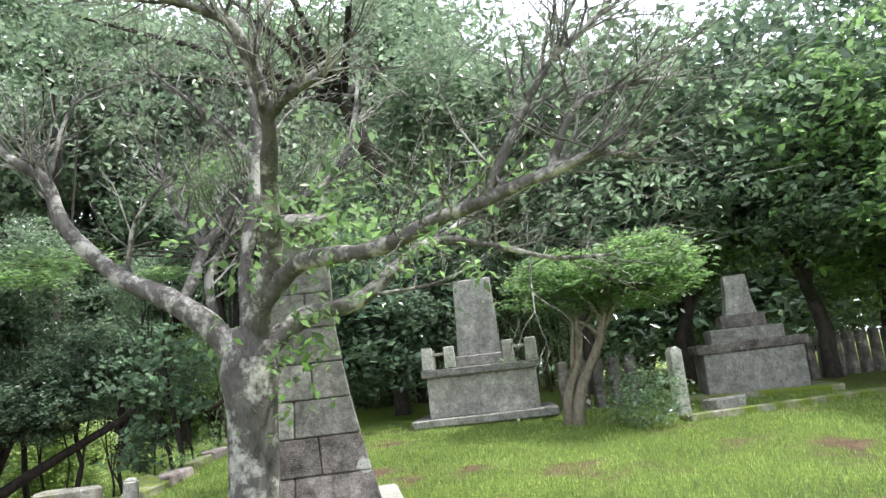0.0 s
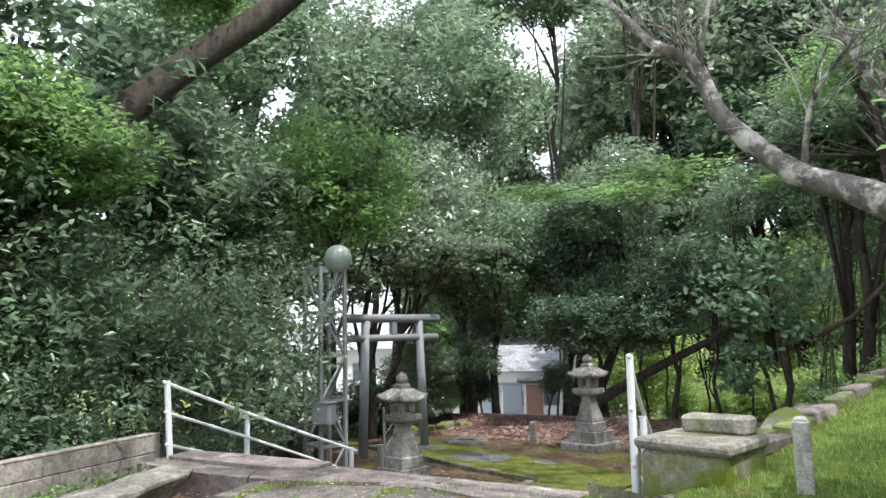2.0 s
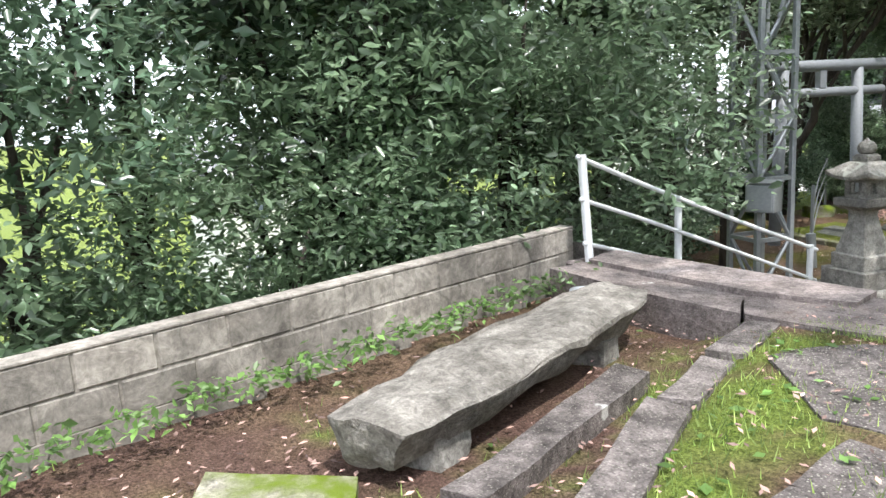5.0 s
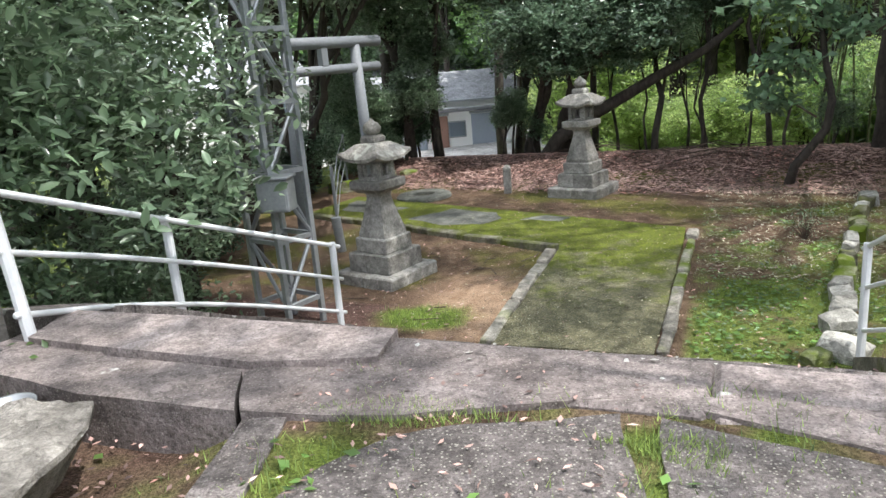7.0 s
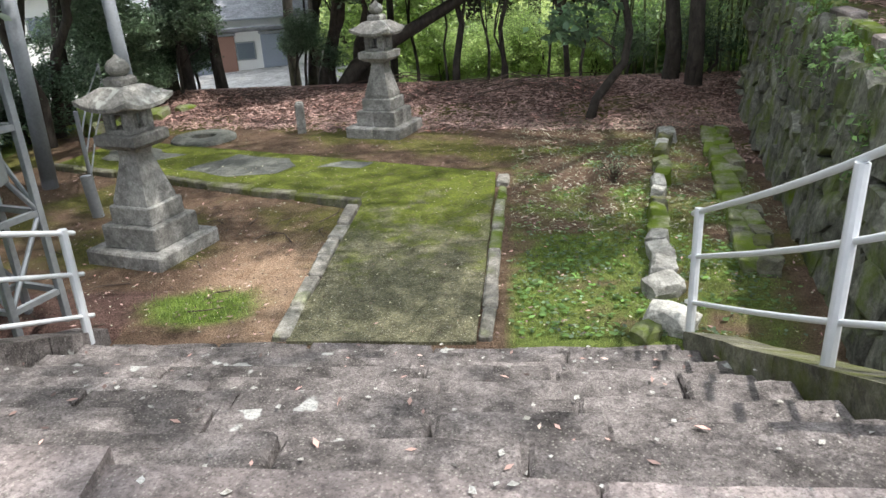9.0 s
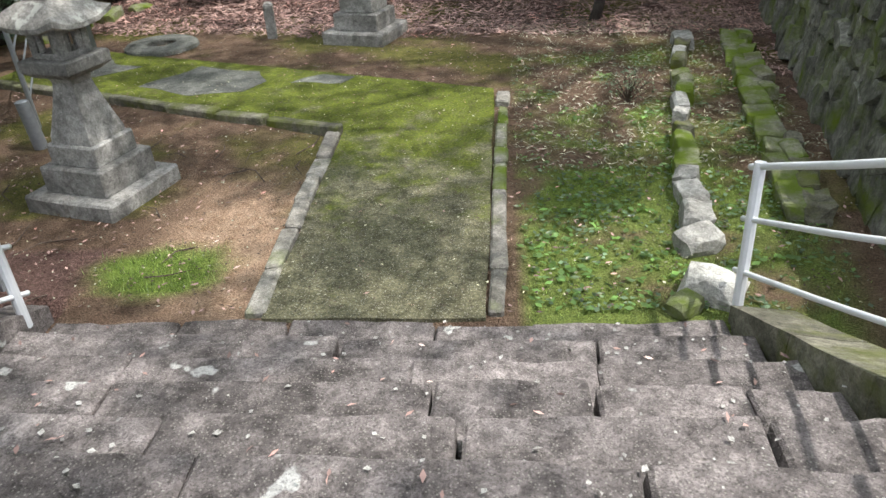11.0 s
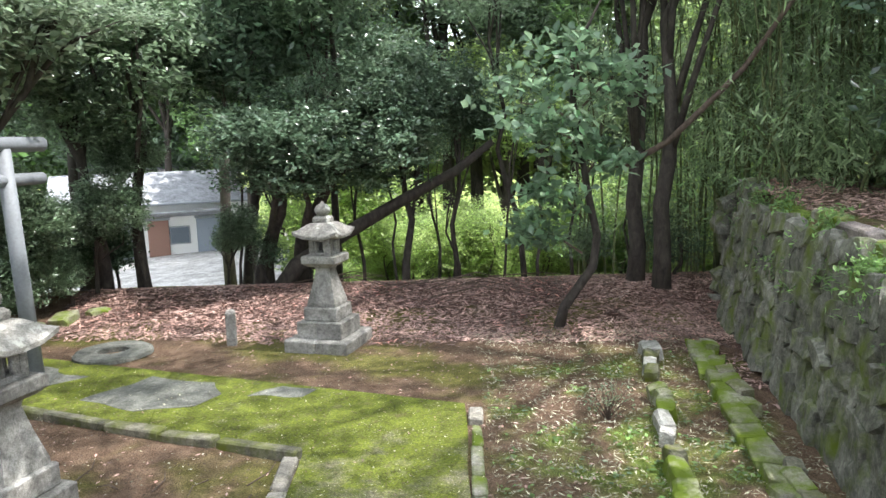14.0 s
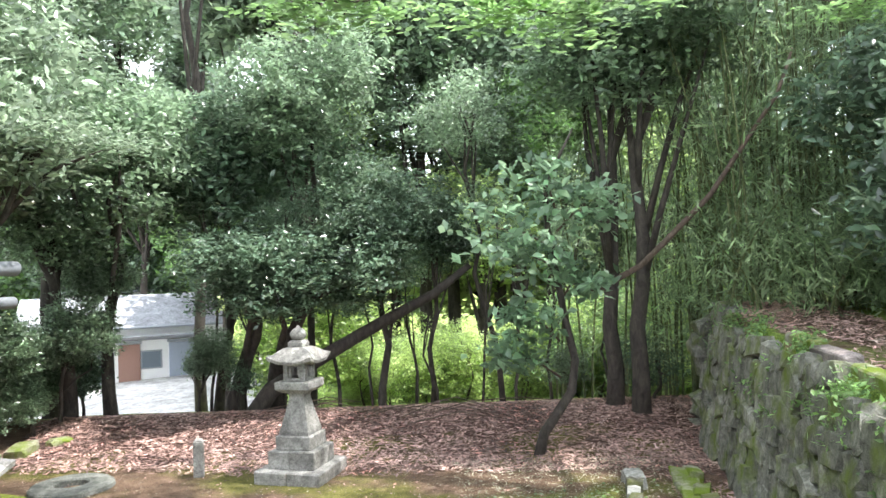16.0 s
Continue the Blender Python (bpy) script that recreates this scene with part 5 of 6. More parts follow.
for i, (x, y, s) in enumerate(((-8.3, 10.9, 0.6), (-7.0, 12.6, 0.5), (-7.9, 11.9, 0.6), (-3.4, 12.0, 0.3), (3.4, 11.6, 0.35), (5.0, 11.0, 0.4))):
    tree((x, y, float(ground_z(x, y))), (x, y, 0.7 + s), s, SPARSE[0] if i > 2 else CROWN[i % 3], (M_, D)[i % 2], r=0.035, label="leafy undergrowth shrub on the bank", group="undergrowth", limbs=3, name="shrub")
# bowed bare branch across the bamboo
bowed = tagged(new("bowed_branch"), "long bowed brown branch reaching over the wall", "branch")
bm = bmesh.new()
tube(bm, [(6.5, 7.9, 6.4), (6.3, 8.05, 5.7), (5.4, 8.7, 4.15), (4.8, 8.95, 3.5), (4.3, 9.1, 3.0), (3.6, 9.3, 2.6), (3.2, 9.4, 2.6)], [0.02, 0.035, 0.05, 0.055, 0.055, 0.06, 0.03], 8)
part("stem", bm, BARK_BROWN, bowed, smooth=True)

# ---- bamboo ----
nr = np.random.default_rng(9)


def bamboo(box_, count, label, h=(6.5, 9.5)):
    Bm = tagged(new("bamboo_grove"), label, "bamboo")
    x0, x1, y0, y1 = box_
    cen = []
    for i in range(count):
        bm = bmesh.new()
        x, y, hh = nr.uniform(x0, x1), nr.uniform(y0, y1), nr.uniform(*h)
        z = float(ground_z(x, y))
        dx, dy = nr.normal() * 0.7, nr.normal() * 0.7
        pts = [(x + dx * (k / 6) ** 2, y + dy * (k / 6) ** 2, z - 0.2 + hh * k / 6) for k in range(7)]
        tube(bm, pts, [0.028 * (1 - k / 8) for k in range(7)], 6, cap=False)
        part("culm", bm, CULM, Bm, smooth=True)
        for k in range(26):
            f = nr.uniform(0.12, 1)
            p = np.array([x + dx * f * f, y + dy * f * f, z + hh * f])
            o = nr.normal(size=3) * np.array([0.4, 0.4, 0.2])
            cen.append(np.repeat((p + o)[None], 11, 0) + nr.normal(size=(11, 3)) * 0.15)
    v, f = leaf_cloud(np.concatenate(cen), 0.2, nr, 0.17, 0.75)
    lv = new("leaves", raw_mesh("leaves", v, f, LEAF_BAMBOO))
    lv.parent = Bm
    tagged(lv, kind="stuff")


bamboo((5.6, 9.5, 8.3, 11.5), 110, "dense green bamboo grove above the wall")
bamboo((3.0, 6.6, 11.0, 13.5), 22, "bamboo at the end of the bank", (5, 8))
bamboo((9.0, 13.0, 6.2, 8.5), 70, "bamboo behind the stone monuments", (5, 7.5))
bamboo((5.4, 9.0, 7.0, 8.3), 26, "young bamboo on the wall top", (1.0, 2.2))

# ---- sunlit valley shrubs and far woods ----
for i in range(30):
    x, y = nr.uniform(-3.5, 13), nr.uniform(15.5, 28)
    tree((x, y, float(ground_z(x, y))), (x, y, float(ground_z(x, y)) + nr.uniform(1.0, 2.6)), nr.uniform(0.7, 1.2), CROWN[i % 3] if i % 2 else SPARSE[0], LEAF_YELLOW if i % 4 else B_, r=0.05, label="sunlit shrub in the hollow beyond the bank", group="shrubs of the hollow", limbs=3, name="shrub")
for i in range(34):
    a = radians(-75 + i * 6.6)
    d = 30 + 7 * nr.random() + (10 if i % 2 else 0)
    x, y = d * math.sin(a) + 1, d * math.cos(a) + 1
    if -28 < x < -10 and y > 18:
        continue
    z = float(ground_z(x, y))
    # crowns past the hollow take the lighter leaf colour in place of sunlight
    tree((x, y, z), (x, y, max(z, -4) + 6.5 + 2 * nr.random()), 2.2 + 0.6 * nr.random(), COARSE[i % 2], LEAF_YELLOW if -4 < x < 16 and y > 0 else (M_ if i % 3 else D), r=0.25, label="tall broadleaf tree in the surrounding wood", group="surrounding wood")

for i in range(16):
    x, y = -34 + i * 1.9 + nr.uniform(-.5, .5), 50 + 6 * nr.random()
    z = float(ground_z(x, y))
    tree((x, y, z), (x, y, z + 7.0 + 3 * nr.random()), 2.3, COARSE[i % 2], M_ if i % 3 else B_, r=0.25, label="tall tree behind the valley houses", group="surrounding wood")
for i in range(17):
    a = radians(-62 + i * 6.2)
    d = 19 + 5 * nr.random()
    x, y = d * math.sin(a) + 1, d * math.cos(a) - 2
    if -17 < x < 13:
        continue
    z = float(ground_z(x, y))
    tree((x, y, z), (x, y, 9.5 + 3.5 * nr.random()), 1.5 + 0.5 * nr.random(), COARSE[i % 2], (M_, S_, D)[i % 3], r=0.2, label="tall tree rising behind the yard", group="surrounding wood")
for i, (x, y, s) in enumerate(((-8.2, 7.6, 0.5), (-7.8, 9.6, 0.45), (-8.8, 5.6, 0.55), (-7.8, 3.6, 0.5), (-6.6, 2.4, 0.5), (-9.6, 7.0, 0.5))):
    z = float(ground_z(x, y))
    tree((x, y, z), (x, y, max(z, -0.3) + 0.75), s, CROWN[i % 3], (D, M_)[i % 2], r=0.04, label="dark undergrowth shrub at the yard's edge", group="undergrowth", limbs=4, name="shrub")

# tall lit trees past the hollow
for i in range(13):
    x, y = -7.5 + i * 1.75 + nr.uniform(-0.5, 0.5), nr.uniform(25, 29)
    z = float(ground_z(x, y))
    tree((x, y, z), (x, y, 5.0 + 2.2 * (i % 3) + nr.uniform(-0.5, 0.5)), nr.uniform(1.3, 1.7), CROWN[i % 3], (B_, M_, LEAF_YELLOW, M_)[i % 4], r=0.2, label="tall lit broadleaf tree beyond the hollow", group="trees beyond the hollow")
for i in range(24):
    x, y = -16.0 + i * 1.4 + nr.uniform(-0.6, 0.6), nr.uniform(26, 32)
    if x < -6.5:
        x, y = x * 1.6, y + 20
    z = float(ground_z(x, y))
    tree((x, y, z), (x, y, (12.0, 17.0, 21.5)[i % 3] + nr.uniform(-1.5, 1.5)), nr.uniform(1.7, 2.2), COARSE[i % 2], (M_, S_, M_)[i % 3], r=0.28, label="very tall tree on the far side of the hollow", group="trees beyond the hollow")
# low sunlit growth just past the crest of the bank
for i in range(22):
    x, y = -1.8 + i * 0.36 + nr.uniform(-0.3, 0.3), nr.uniform(15.2, 19.5)
    z = float(ground_z(x, y))
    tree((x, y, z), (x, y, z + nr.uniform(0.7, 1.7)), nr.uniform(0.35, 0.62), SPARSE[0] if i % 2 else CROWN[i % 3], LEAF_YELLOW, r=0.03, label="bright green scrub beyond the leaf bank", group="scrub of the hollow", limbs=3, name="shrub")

# ---- added tall tree on the upper terrace, its mostly unseen crown dapples the yard ----
shade = tagged(new("shade_tree"), "added tall tree whose mostly unseen thin crown dapples the yard", "tree")
bm = bmesh.new()
tube(bm, [(9.0, 7.4, 1.2), (9.0, 7.4, 2.4), (8.8, 7.2, 5.0), (8.3, 6.8, 7.6), (7.4, 6.0, 9.6), (6.2, 5.0, 11.0)], [0.4, 0.3, 0.27, 0.23, 0.17, 0.1], 12)
part("trunk", bm, BARK, shade, smooth=True)
nr6 = np.random.default_rng(66)
for (x, y, z) in ((3.0, 8.6, 11.6), (0.6, 5.4, 11.8), (3.4, 2.6, 11.6), (7.6, 1.8, 11.4), (8.6, 9.6, 11.8), (5.0, 0.4, 11.8), (0.4, 9.0, 12.0)):
    bm = bmesh.new()
    tube(bm, [(7.4, 6.0, 9.6), ((x + 7.4) / 2, (y + 6.0) / 2, 10.9), (x, y, z)], [0.11, 0.07, 0.02], 7)
    part("limb", bm, BARK, shade, smooth=True)
# crown gaps placed for wanted sun patches: (x, y, half width, half depth)
GAPS = ((-1.7, 1.5, 0.95, 1.3), (1.65, 1.0, 0.95, 1.5), (1.2, -1.5, 1.5, 1.5), (2.2, -3.6, 2.4, 1.2), (0.35, 3.7, 0.6, 1.1), (-3.7, 7.2, 0.5, 0.4), (-1.0, 6.5, 0.5, 0.4), (-2.6, 6.8, 0.35, 0.4), (3.0, 9.4, 0.6, 0.4), (-4.8, 8.2, 0.5, 0.35), (1.9, 4.4, 0.5, 0.6))
gx, gy = nr6.uniform(-6.5, 4.8, 1700), nr6.uniform(-4.2, 9.0, 1700)
thin = np.zeros(1700)
for (x, y, a, b) in GAPS:
    thin = np.maximum(thin, np.exp(-((gx - x) / a) ** 4 - ((gy - y) / b) ** 4))
keep = (nr6.random(1700) > thin * 0.97) & (fbm(gx, gy, 1.5, 7.0) + 0.5 * nr6.normal(size=1700) > -0.15)
gx, gy = gx[keep], gy[keep]
gz = nr6.uniform(10.3, 12.2, len(gx))
cen = np.stack([gx + 0.508 * gz, gy - 0.044 * gz, gz], -1)
cc = np.repeat(cen, 12, 0) + nr6.normal(size=(len(cen) * 12, 3)) * np.array([0.2, 0.2, 0.12])
v, f = leaf_cloud(cc, 0.2, nr6, 0.5, 0.3)
lv = new("crown", raw_mesh("crown", v, f, LEAF_MID))
lv.parent = shade
tagged(lv, kind="stuff")

# ---- trees round the upper lawn ----
for i, (x, y, z, s, lf) in enumerate(((8.0, 5.2, 4.6, 1.2, D), (12.2, 4.6, 5.6, 1.4, M_), (16.4, 2.4, 6.2, 1.4, M_), (17.6, 0.8, 5.6, 1.5, B_), (11.5, 8.6, 9.2, 1.5, M_), (15.4, 6.0, 8.6, 2.0, M_), (19.0, 3.5, 8.0, 2.0, D), (14.5, 4.4, 5.0, 0.9, B_), (17.6, -3.0, 5.0, 1.4, B_), (-8.0, 13.2, 11.0, 1.7, M_), (-11.0, 9.5, 10.5, 1.6, M_), (-8.5, 2.0, 10.0, 1.4, M_), (-8.4, 10.8, 7.8, 1.15, S_), (-12, 6.5, 14.5, 1.6, M_), (20, -7, 6, 1.8, M_), (-10.0, 17.0, 16.0, 1.45, M_), (-6.6, 19.5, 18.0, 1.5, M_), (-13.0, 14.5, 14.5, 1.5, S_), (-3.5, 21.0, 19.0, 1.4, M_))):
    tree((x, y, float(ground_z(x, y))), (x, y, z), s, CROWN[i % 3], lf, r=0.16, label="broadleaf tree standing behind the lawn monuments" if i < 9 else "tall broadleaf tree behind the yard", group="trees of the lawn edge")
tree((10.05, 0.5, 1.85), (10.75, 0.2, 4.1), 0.75, CROWN[2], B_, BARK_PALE, 0.09, flat=0.55, lean=(0.1, 0), label="pale-stemmed maple beside the monument", limbs=8)
tree((9.95, 0.6, 1.85), (10.3, 0.4, 3.7), 0.35, SPARSE[0], M_, BARK_PALE, 0.07, flat=0.5, label="second pale stem of the maple", limbs=5)
# overhanging limb of a camphor near the walk
cam_t = tagged(new("camphor_tree"), "big camphor tree with a dark limb overhead", "tree")
bm = bmesh.new()
tube(bm, [(-5.7, -5.0, -1.2), (-5.5, -4.6, 1.5), (-5.2, -3.9, 4.2), (-4.6, -2.8, 6.3), (-4.2, -1.9, 7.3), (-3.6, -1.1, 8.1), (-2.9, -0.3, 9.1), (-1.9, 0.9, 10.0), (-0.6, 2.3, 10.5)], [0.34, 0.3, 0.27, 0.25, 0.24, 0.22, 0.19, 0.13, 0.06], 12)
part("trunk", bm, BARK, cam_t, smooth=True)
for k, (x, y, z, s) in enumerate(((-4.8, -2.0, 9.0, 0.7), (-2.6, 0.6, 10.6, 0.7), (-0.8, 2.8, 11.2, 0.7), (-6.0, -4.6, 8.6, 0.9), (-4.4, -4.0, 5.4, 0.8))):
    c = new("crown", CROWN[k % 3][0])
    c.parent = cam_t
    c.matrix_basis = pose(x, y, z, 0, 0, 70 * k) @ Matrix.Diagonal((s, s, s * 0.7, 1))
    c.material_slots[0].link = 'OBJECT'
    c.material_slots[0].material = (B_, M_)[k % 2]
    tagged(c, kind="stuff")

# ---- monuments on the lawn ----


def stele_monument():
    Mn = tagged(new("stele_monument"), "grey stone stele on a fenced white plinth", "monument")
    part("step", box((3.0, 2.4, 0.16), (0, 0, 0.05), bev=0.02, jit=0.01), GRANITE, Mn)
    part("plinth", box((2.3, 1.7, 0.85), (0, 0, 0.55), bev=0.02), PALESTONE, Mn)
    part("ledge", box((2.5, 1.9, 0.16), (0, 0, 1.05), bev=0.02), GRANITE, Mn)
    for x in (-1.1, -0.62, 0.62, 1.1):
        part("fence_post", box((0.22, 0.2, 0.46), (x, -0.82, 1.36), bev=0.015, jit=0.01), PALESTONE, Mn)
    for x in (-1.1, 1.1):
        part("fence_post", box((0.2, 0.2, 0.42), (x, 0.0, 1.34), bev=0.015, jit=0.01), PALESTONE, Mn)
    for x in (-0.86, 0.86):
        part("fence_bar", box((0.3, 0.06, 0.06), (x, -0.82, 1.44), bev=0.008), PALESTONE, Mn)
    part("stele_base", box((1.2, 0.7, 0.25), (0, 0.15, 1.25), bev=0.02), GRANITE, Mn)
    bm = box((0.98, 0.26, 1.75), (0, 0.15, 2.2), jit=0.03, bev=0.03, taper=0.86)
    part("stele", bm, GRANITE, Mn)
    Mn.matrix_basis = pose(9.25, 2.9, float(ground_z(9.0, 2.9)), 0, 0, -16) @ Matrix.Scale(0.86, 4)


stele_monument()


def grave_monument():
    Mn = tagged(new("stone_monument"), "stepped dark stone monument with small lantern shaft", "monument")
    for w, d, h, z, mt in ((2.6, 2.2, 0.2, 0.05, MOSSY), (1.75, 1.5, 0.75, 0.5, GRANITE), (1.95, 1.6, 0.18, 0.96, STEP), (1.3, 1.1, 0.25, 1.17, GRANITE), (0.8, 0.7, 0.25, 1.42, STEP)):
        part("tier", box((w, d, h), (0, 0, z), bev=0.02, jit=0.012), mt, Mn)
    part("shaft", square_loft(bmesh.new(), [(0.28, 1.54, 0), (0.22, 1.9, 0), (0.2, 2.3, 0)]), GRANITE, Mn)
    Mn.matrix_basis = pose(14.2, 1.9, 1.75, 0, 0, -25)


grave_monument()
tagged(part("stone", box((0.6, 0.4, 0.28), (12.5, 0.2, 1.8), (0, 0, 10), jit=0.03, bev=0.03), PALESTONE), "squared pale stone by the monument fence", "stone")
tagged(part("stone", box((0.8, 0.5, 0.32), (16.2, 0.1, 1.8), (0, 0, -10), jit=0.03, bev=0.03), GRANITE), "squared grey stone by the monument fence", "stone")
tagged(part("kerb", box((7.0, 0.3, 0.22), (14.9, -0.3, 1.7), (0, 0, 3), jit=0.02, bev=0.02), MOSSY), "low stone kerb before the monuments", "kerb")
fence = tagged(new("stone_fence"), "row of dark weathered stone fence posts", "fence")
for i in range(26):
    x = 10.6 + i * 0.34
    y = 2.2 + 0.02 * i
    if 4 < i < 9:
        continue
    part("fence_post", box((0.18, 0.18, 1.15), (x, y, 2.2), (0, rt.uniform(-2, 2), rt.uniform(-6, 6)), jit=0.012, bev=0.02), STEP, fence)
square_post((11.7, 0.1, 1.72), 1.15, 0.2, PALESTONE, "pale upright stone post at the fence opening", "gate_post")
nr2 = np.random.default_rng(3)
v, f = leaf_cloud(clumps([(10.8, -0.6, 2.15, 0.55, 0.4, 0.45)], 120, 14, nr2, 0.12), 0.07, nr2)
hb = new("hedge_bush", raw_mesh("hedge_bush", v, f, LEAF_MID))
tagged(hb, "small clipped bush beside the gate post", "bush")

# ---- house and street beyond the trees ----


def far_house(at, rz, w, d, h, wallm, roofm):
    Hs = tagged(new("house"), "white rendered house in the valley behind the trees", "house", "houses in the valley")
    part("wall", box((w, d, h), (0, 0, h / 2)), wallm, Hs)
    bm = bmesh.new()
    vs = [bm.verts.new(c) for c in ((-w / 2 - .4, -d / 2 - .5, h), (w / 2 + .4, -d / 2 - .5, h), (w / 2 + .4, d / 2 + .5, h), (-w / 2 - .4, d / 2 + .5, h), (-w / 2 - .4, 0, h + 1.8), (w / 2 + .4, 0, h + 1.8))]
    for q in ((0, 1, 5, 4), (2, 3, 4, 5), (0, 4, 3), (1, 2, 5), (0, 3, 2, 1)):
        bm.faces.new([vs[i] for i in q])
    part("roof", bm, roofm, Hs)
    for i in range(4):
        for z in ((1.2, 3.8) if h > 5 else (1.0,)):
            wd = part("window", box((1.2, 0.1, 1.1), (-w / 2 + (i + 0.6) * w / 4.2, -d / 2 - 0.02, z + 0.4), bev=0.02), STEEL, Hs)
            part("pane", box((1.04, 0.04, 0.94), (-w / 2 + (i + 0.6) * w / 4.2, -d / 2 - 0.08, z + 0.4)), GLASSY, wd)
    Hs.matrix_basis = pose(*at, 0, 0, rz)
    return Hs


WHITEWALL = paint("white render", (0.8, 0.8, 0.78), 0.8)
ROOFTILE = stone("roof tile", (0.25, 0.26, 0.28), (0.42, 0.43, 0.45), 6)
GLASSY = paint("window glass", (0.12, 0.15, 0.18), 0.1)
far_house((-21, 53, float(ground_z(-21, 53)) - 0.2), 18, 12, 8, 5.6, WHITEWALL, ROOFTILE)
near_house = far_house((-18.6, 43, float(ground_z(-18.6, 43)) + 0.1), 22, 11, 7, 3.4, WHITEWALL, ROOFTILE)
SHUTTER = paint("blue-grey shutter", (0.3, 0.34, 0.4), 0.5)
RUSTY = paint("rust-brown sheeting", (0.3, 0.17, 0.13), 0.7)
for x, w, mt, nm in ((-3.2, 1.5, SHUTTER, "shutter"), (-1.5, 1.4, SHUTTER, "shutter"), (0.1, 1.2, RUSTY, "wall_panel"), (3.4, 2.2, SHUTTER, "shutter")):
    part(nm, box((w, 0.12, 2.3), (x, -3.56, 1.2), bev=0.02), mt, near_house)
    part("lintel", box((w + 0.2, 0.2, 0.15), (x, -3.58, 2.45), bev=0.02), STEEL, near_house)
part("gutter", box((11.8, 0.16, 0.14), (0, -4.05, 3.36), bev=0.03), STEEL, near_house)
part("lean_to_roof", box((5.0, 1.6, 0.1), (1.4, -4.2, 2.75), (-12, 0, 0), bev=0.02), ROOFTILE, near_house)
PALE = stone("pale concrete street", (0.5, 0.49, 0.47), (0.68, 0.67, 0.65), 1.2, bumpy=0.1)
nx, ny = np.meshgrid(np.linspace(-30, -7.5, 24), np.linspace(21, 49, 24))
idx = np.arange(576).reshape(24, 24)
q = np.stack([idx[:-1, :-1], idx[:-1, 1:], idx[1:, 1:], idx[1:, :-1]], -1).reshape(-1, 4)
tagged(new("street", raw_mesh("street", np.stack([nx, ny, ground_z(nx, ny) + 0.25], -1).reshape(-1, 3), q, PALE)), "pale sunlit concrete street in the valley", "street", kind="structure")
far_house((-28, 30, float(ground_z(-28, 30))), 50, 10, 8, 5.6, WHITEWALL, ROOFTILE)
far_house((-32, 6, float(ground_z(-32, 6))), 85, 10, 8, 5.6, WHITEWALL, ROOFTILE)
far_house((-26, -14, float(ground_z(-26, -14))), 110, 10, 8, 5.6, WHITEWALL, ROOFTILE)

# ---- fallen leaves, grass blades, weeds ----
nr = np.random.default_rng(17)


def scatter(name, n, box_, keep, size, mat, label, lift=0.01, slim=0.4, droop=0.0, upright=False, cat="ground cover"):
    x, y = nr.uniform(box_[0], box_[1], n), nr.uniform(box_[2], box_[3], n)
    k = keep(x, y) > nr.random(n)
    x, y = x[k], y[k]
    z = ground_z(x, y) + lift
    if upright:
        m = len(x)
        a = nr.uniform(0, 2 * np.pi, m)
        w = np.stack([np.cos(a), np.sin(a), 0 * a], -1) * (size * 0.07)
        d = np.stack([nr.normal(size=m) * 0.35, nr.normal(size=m) * 0.35, np.ones(m)], -1) * (size * nr.uniform(0.5, 1.3, m))[:, None]
        c = np.stack([x, y, z - 0.01], -1)
        v = np.stack([c - w, c + w, c + d], 1).reshape(-1, 3)
        f = np.arange(m * 3).reshape(-1, 3)
    else:
        v, f = leaf_cloud(np.stack([x, y, z + nr.uniform(0, 0.03, len(x))], -1), size, nr, slim, droop)
        c = np.repeat(np.stack([x, y, z], -1), 4, 0)
        v = c + (v - c) * np.array([1, 1, 0.35])
    tagged(new(name, raw_mesh(name, v, f, mat)), label, cat, kind="stuff")


scatter("fallen_leaves", 42000, (-7.5, 6.5, 7.4, 12.8), lambda x, y: zones(x, y)[2], 0.15, LITTER, "thick carpet of brown fallen bamboo leaves", 0.015, 0.2)
scatter("fallen_leaves", 9000, (3.5, 7.5, 3.0, 9.0), lambda x, y: zones(x, y)[2], 0.14, LITTER, "fallen bamboo leaves along the wall", 0.015, 0.2)
scatter("fallen_leaves", 6000, (-6.0, 4.4, 0.05, 8.5), lambda x, y: 0.25 + 0.5 * smooth(-0.1, 0.5, fbm(x, y, 1.3, 3.0)), 0.055, LITTER, "scattered fallen leaves on the yard", 0.025, 0.4)
scatter("fallen_leaves", 2500, (-2.4, 1.0, -9.5, -3.6), lambda x, y: (x > block_x(y) + 0.1) * 0.7, 0.045, LITTER, "scattered fallen leaves on the terrace", 0.03, 0.4)
scatter("grass", 60000, (0.8, 4.2, 0.0, 8.0), lambda x, y: zones(x, y)[0] * (x < wall_x(y)), 0.04, GRASSM, "short grass and weeds on the strip", 0, upright=True)
scatter("grass", 1900, (-3.0, -1.0, 0.05, 1.6), lambda x, y: zones(x, y)[0], 0.07, GRASSM, "patch of short grass beside the path", 0, upright=True)
scatter("grass", 60000, (-2.3, 2.8, -9.5, -3.6), lambda x, y: zones(x, y)[0] * (x > block_x(y) + 0.1) * 0.5, 0.06, GRASSM, "grass in the joints of the terrace", 0, upright=True)
scatter("grass", 170000, (2.8, 15, -10, 3.5), lambda x, y: zones(x, y)[0] * (x > wall_x(y) + 0.5), 0.065, GRASSM, "short mown lawn", 0, upright=True)

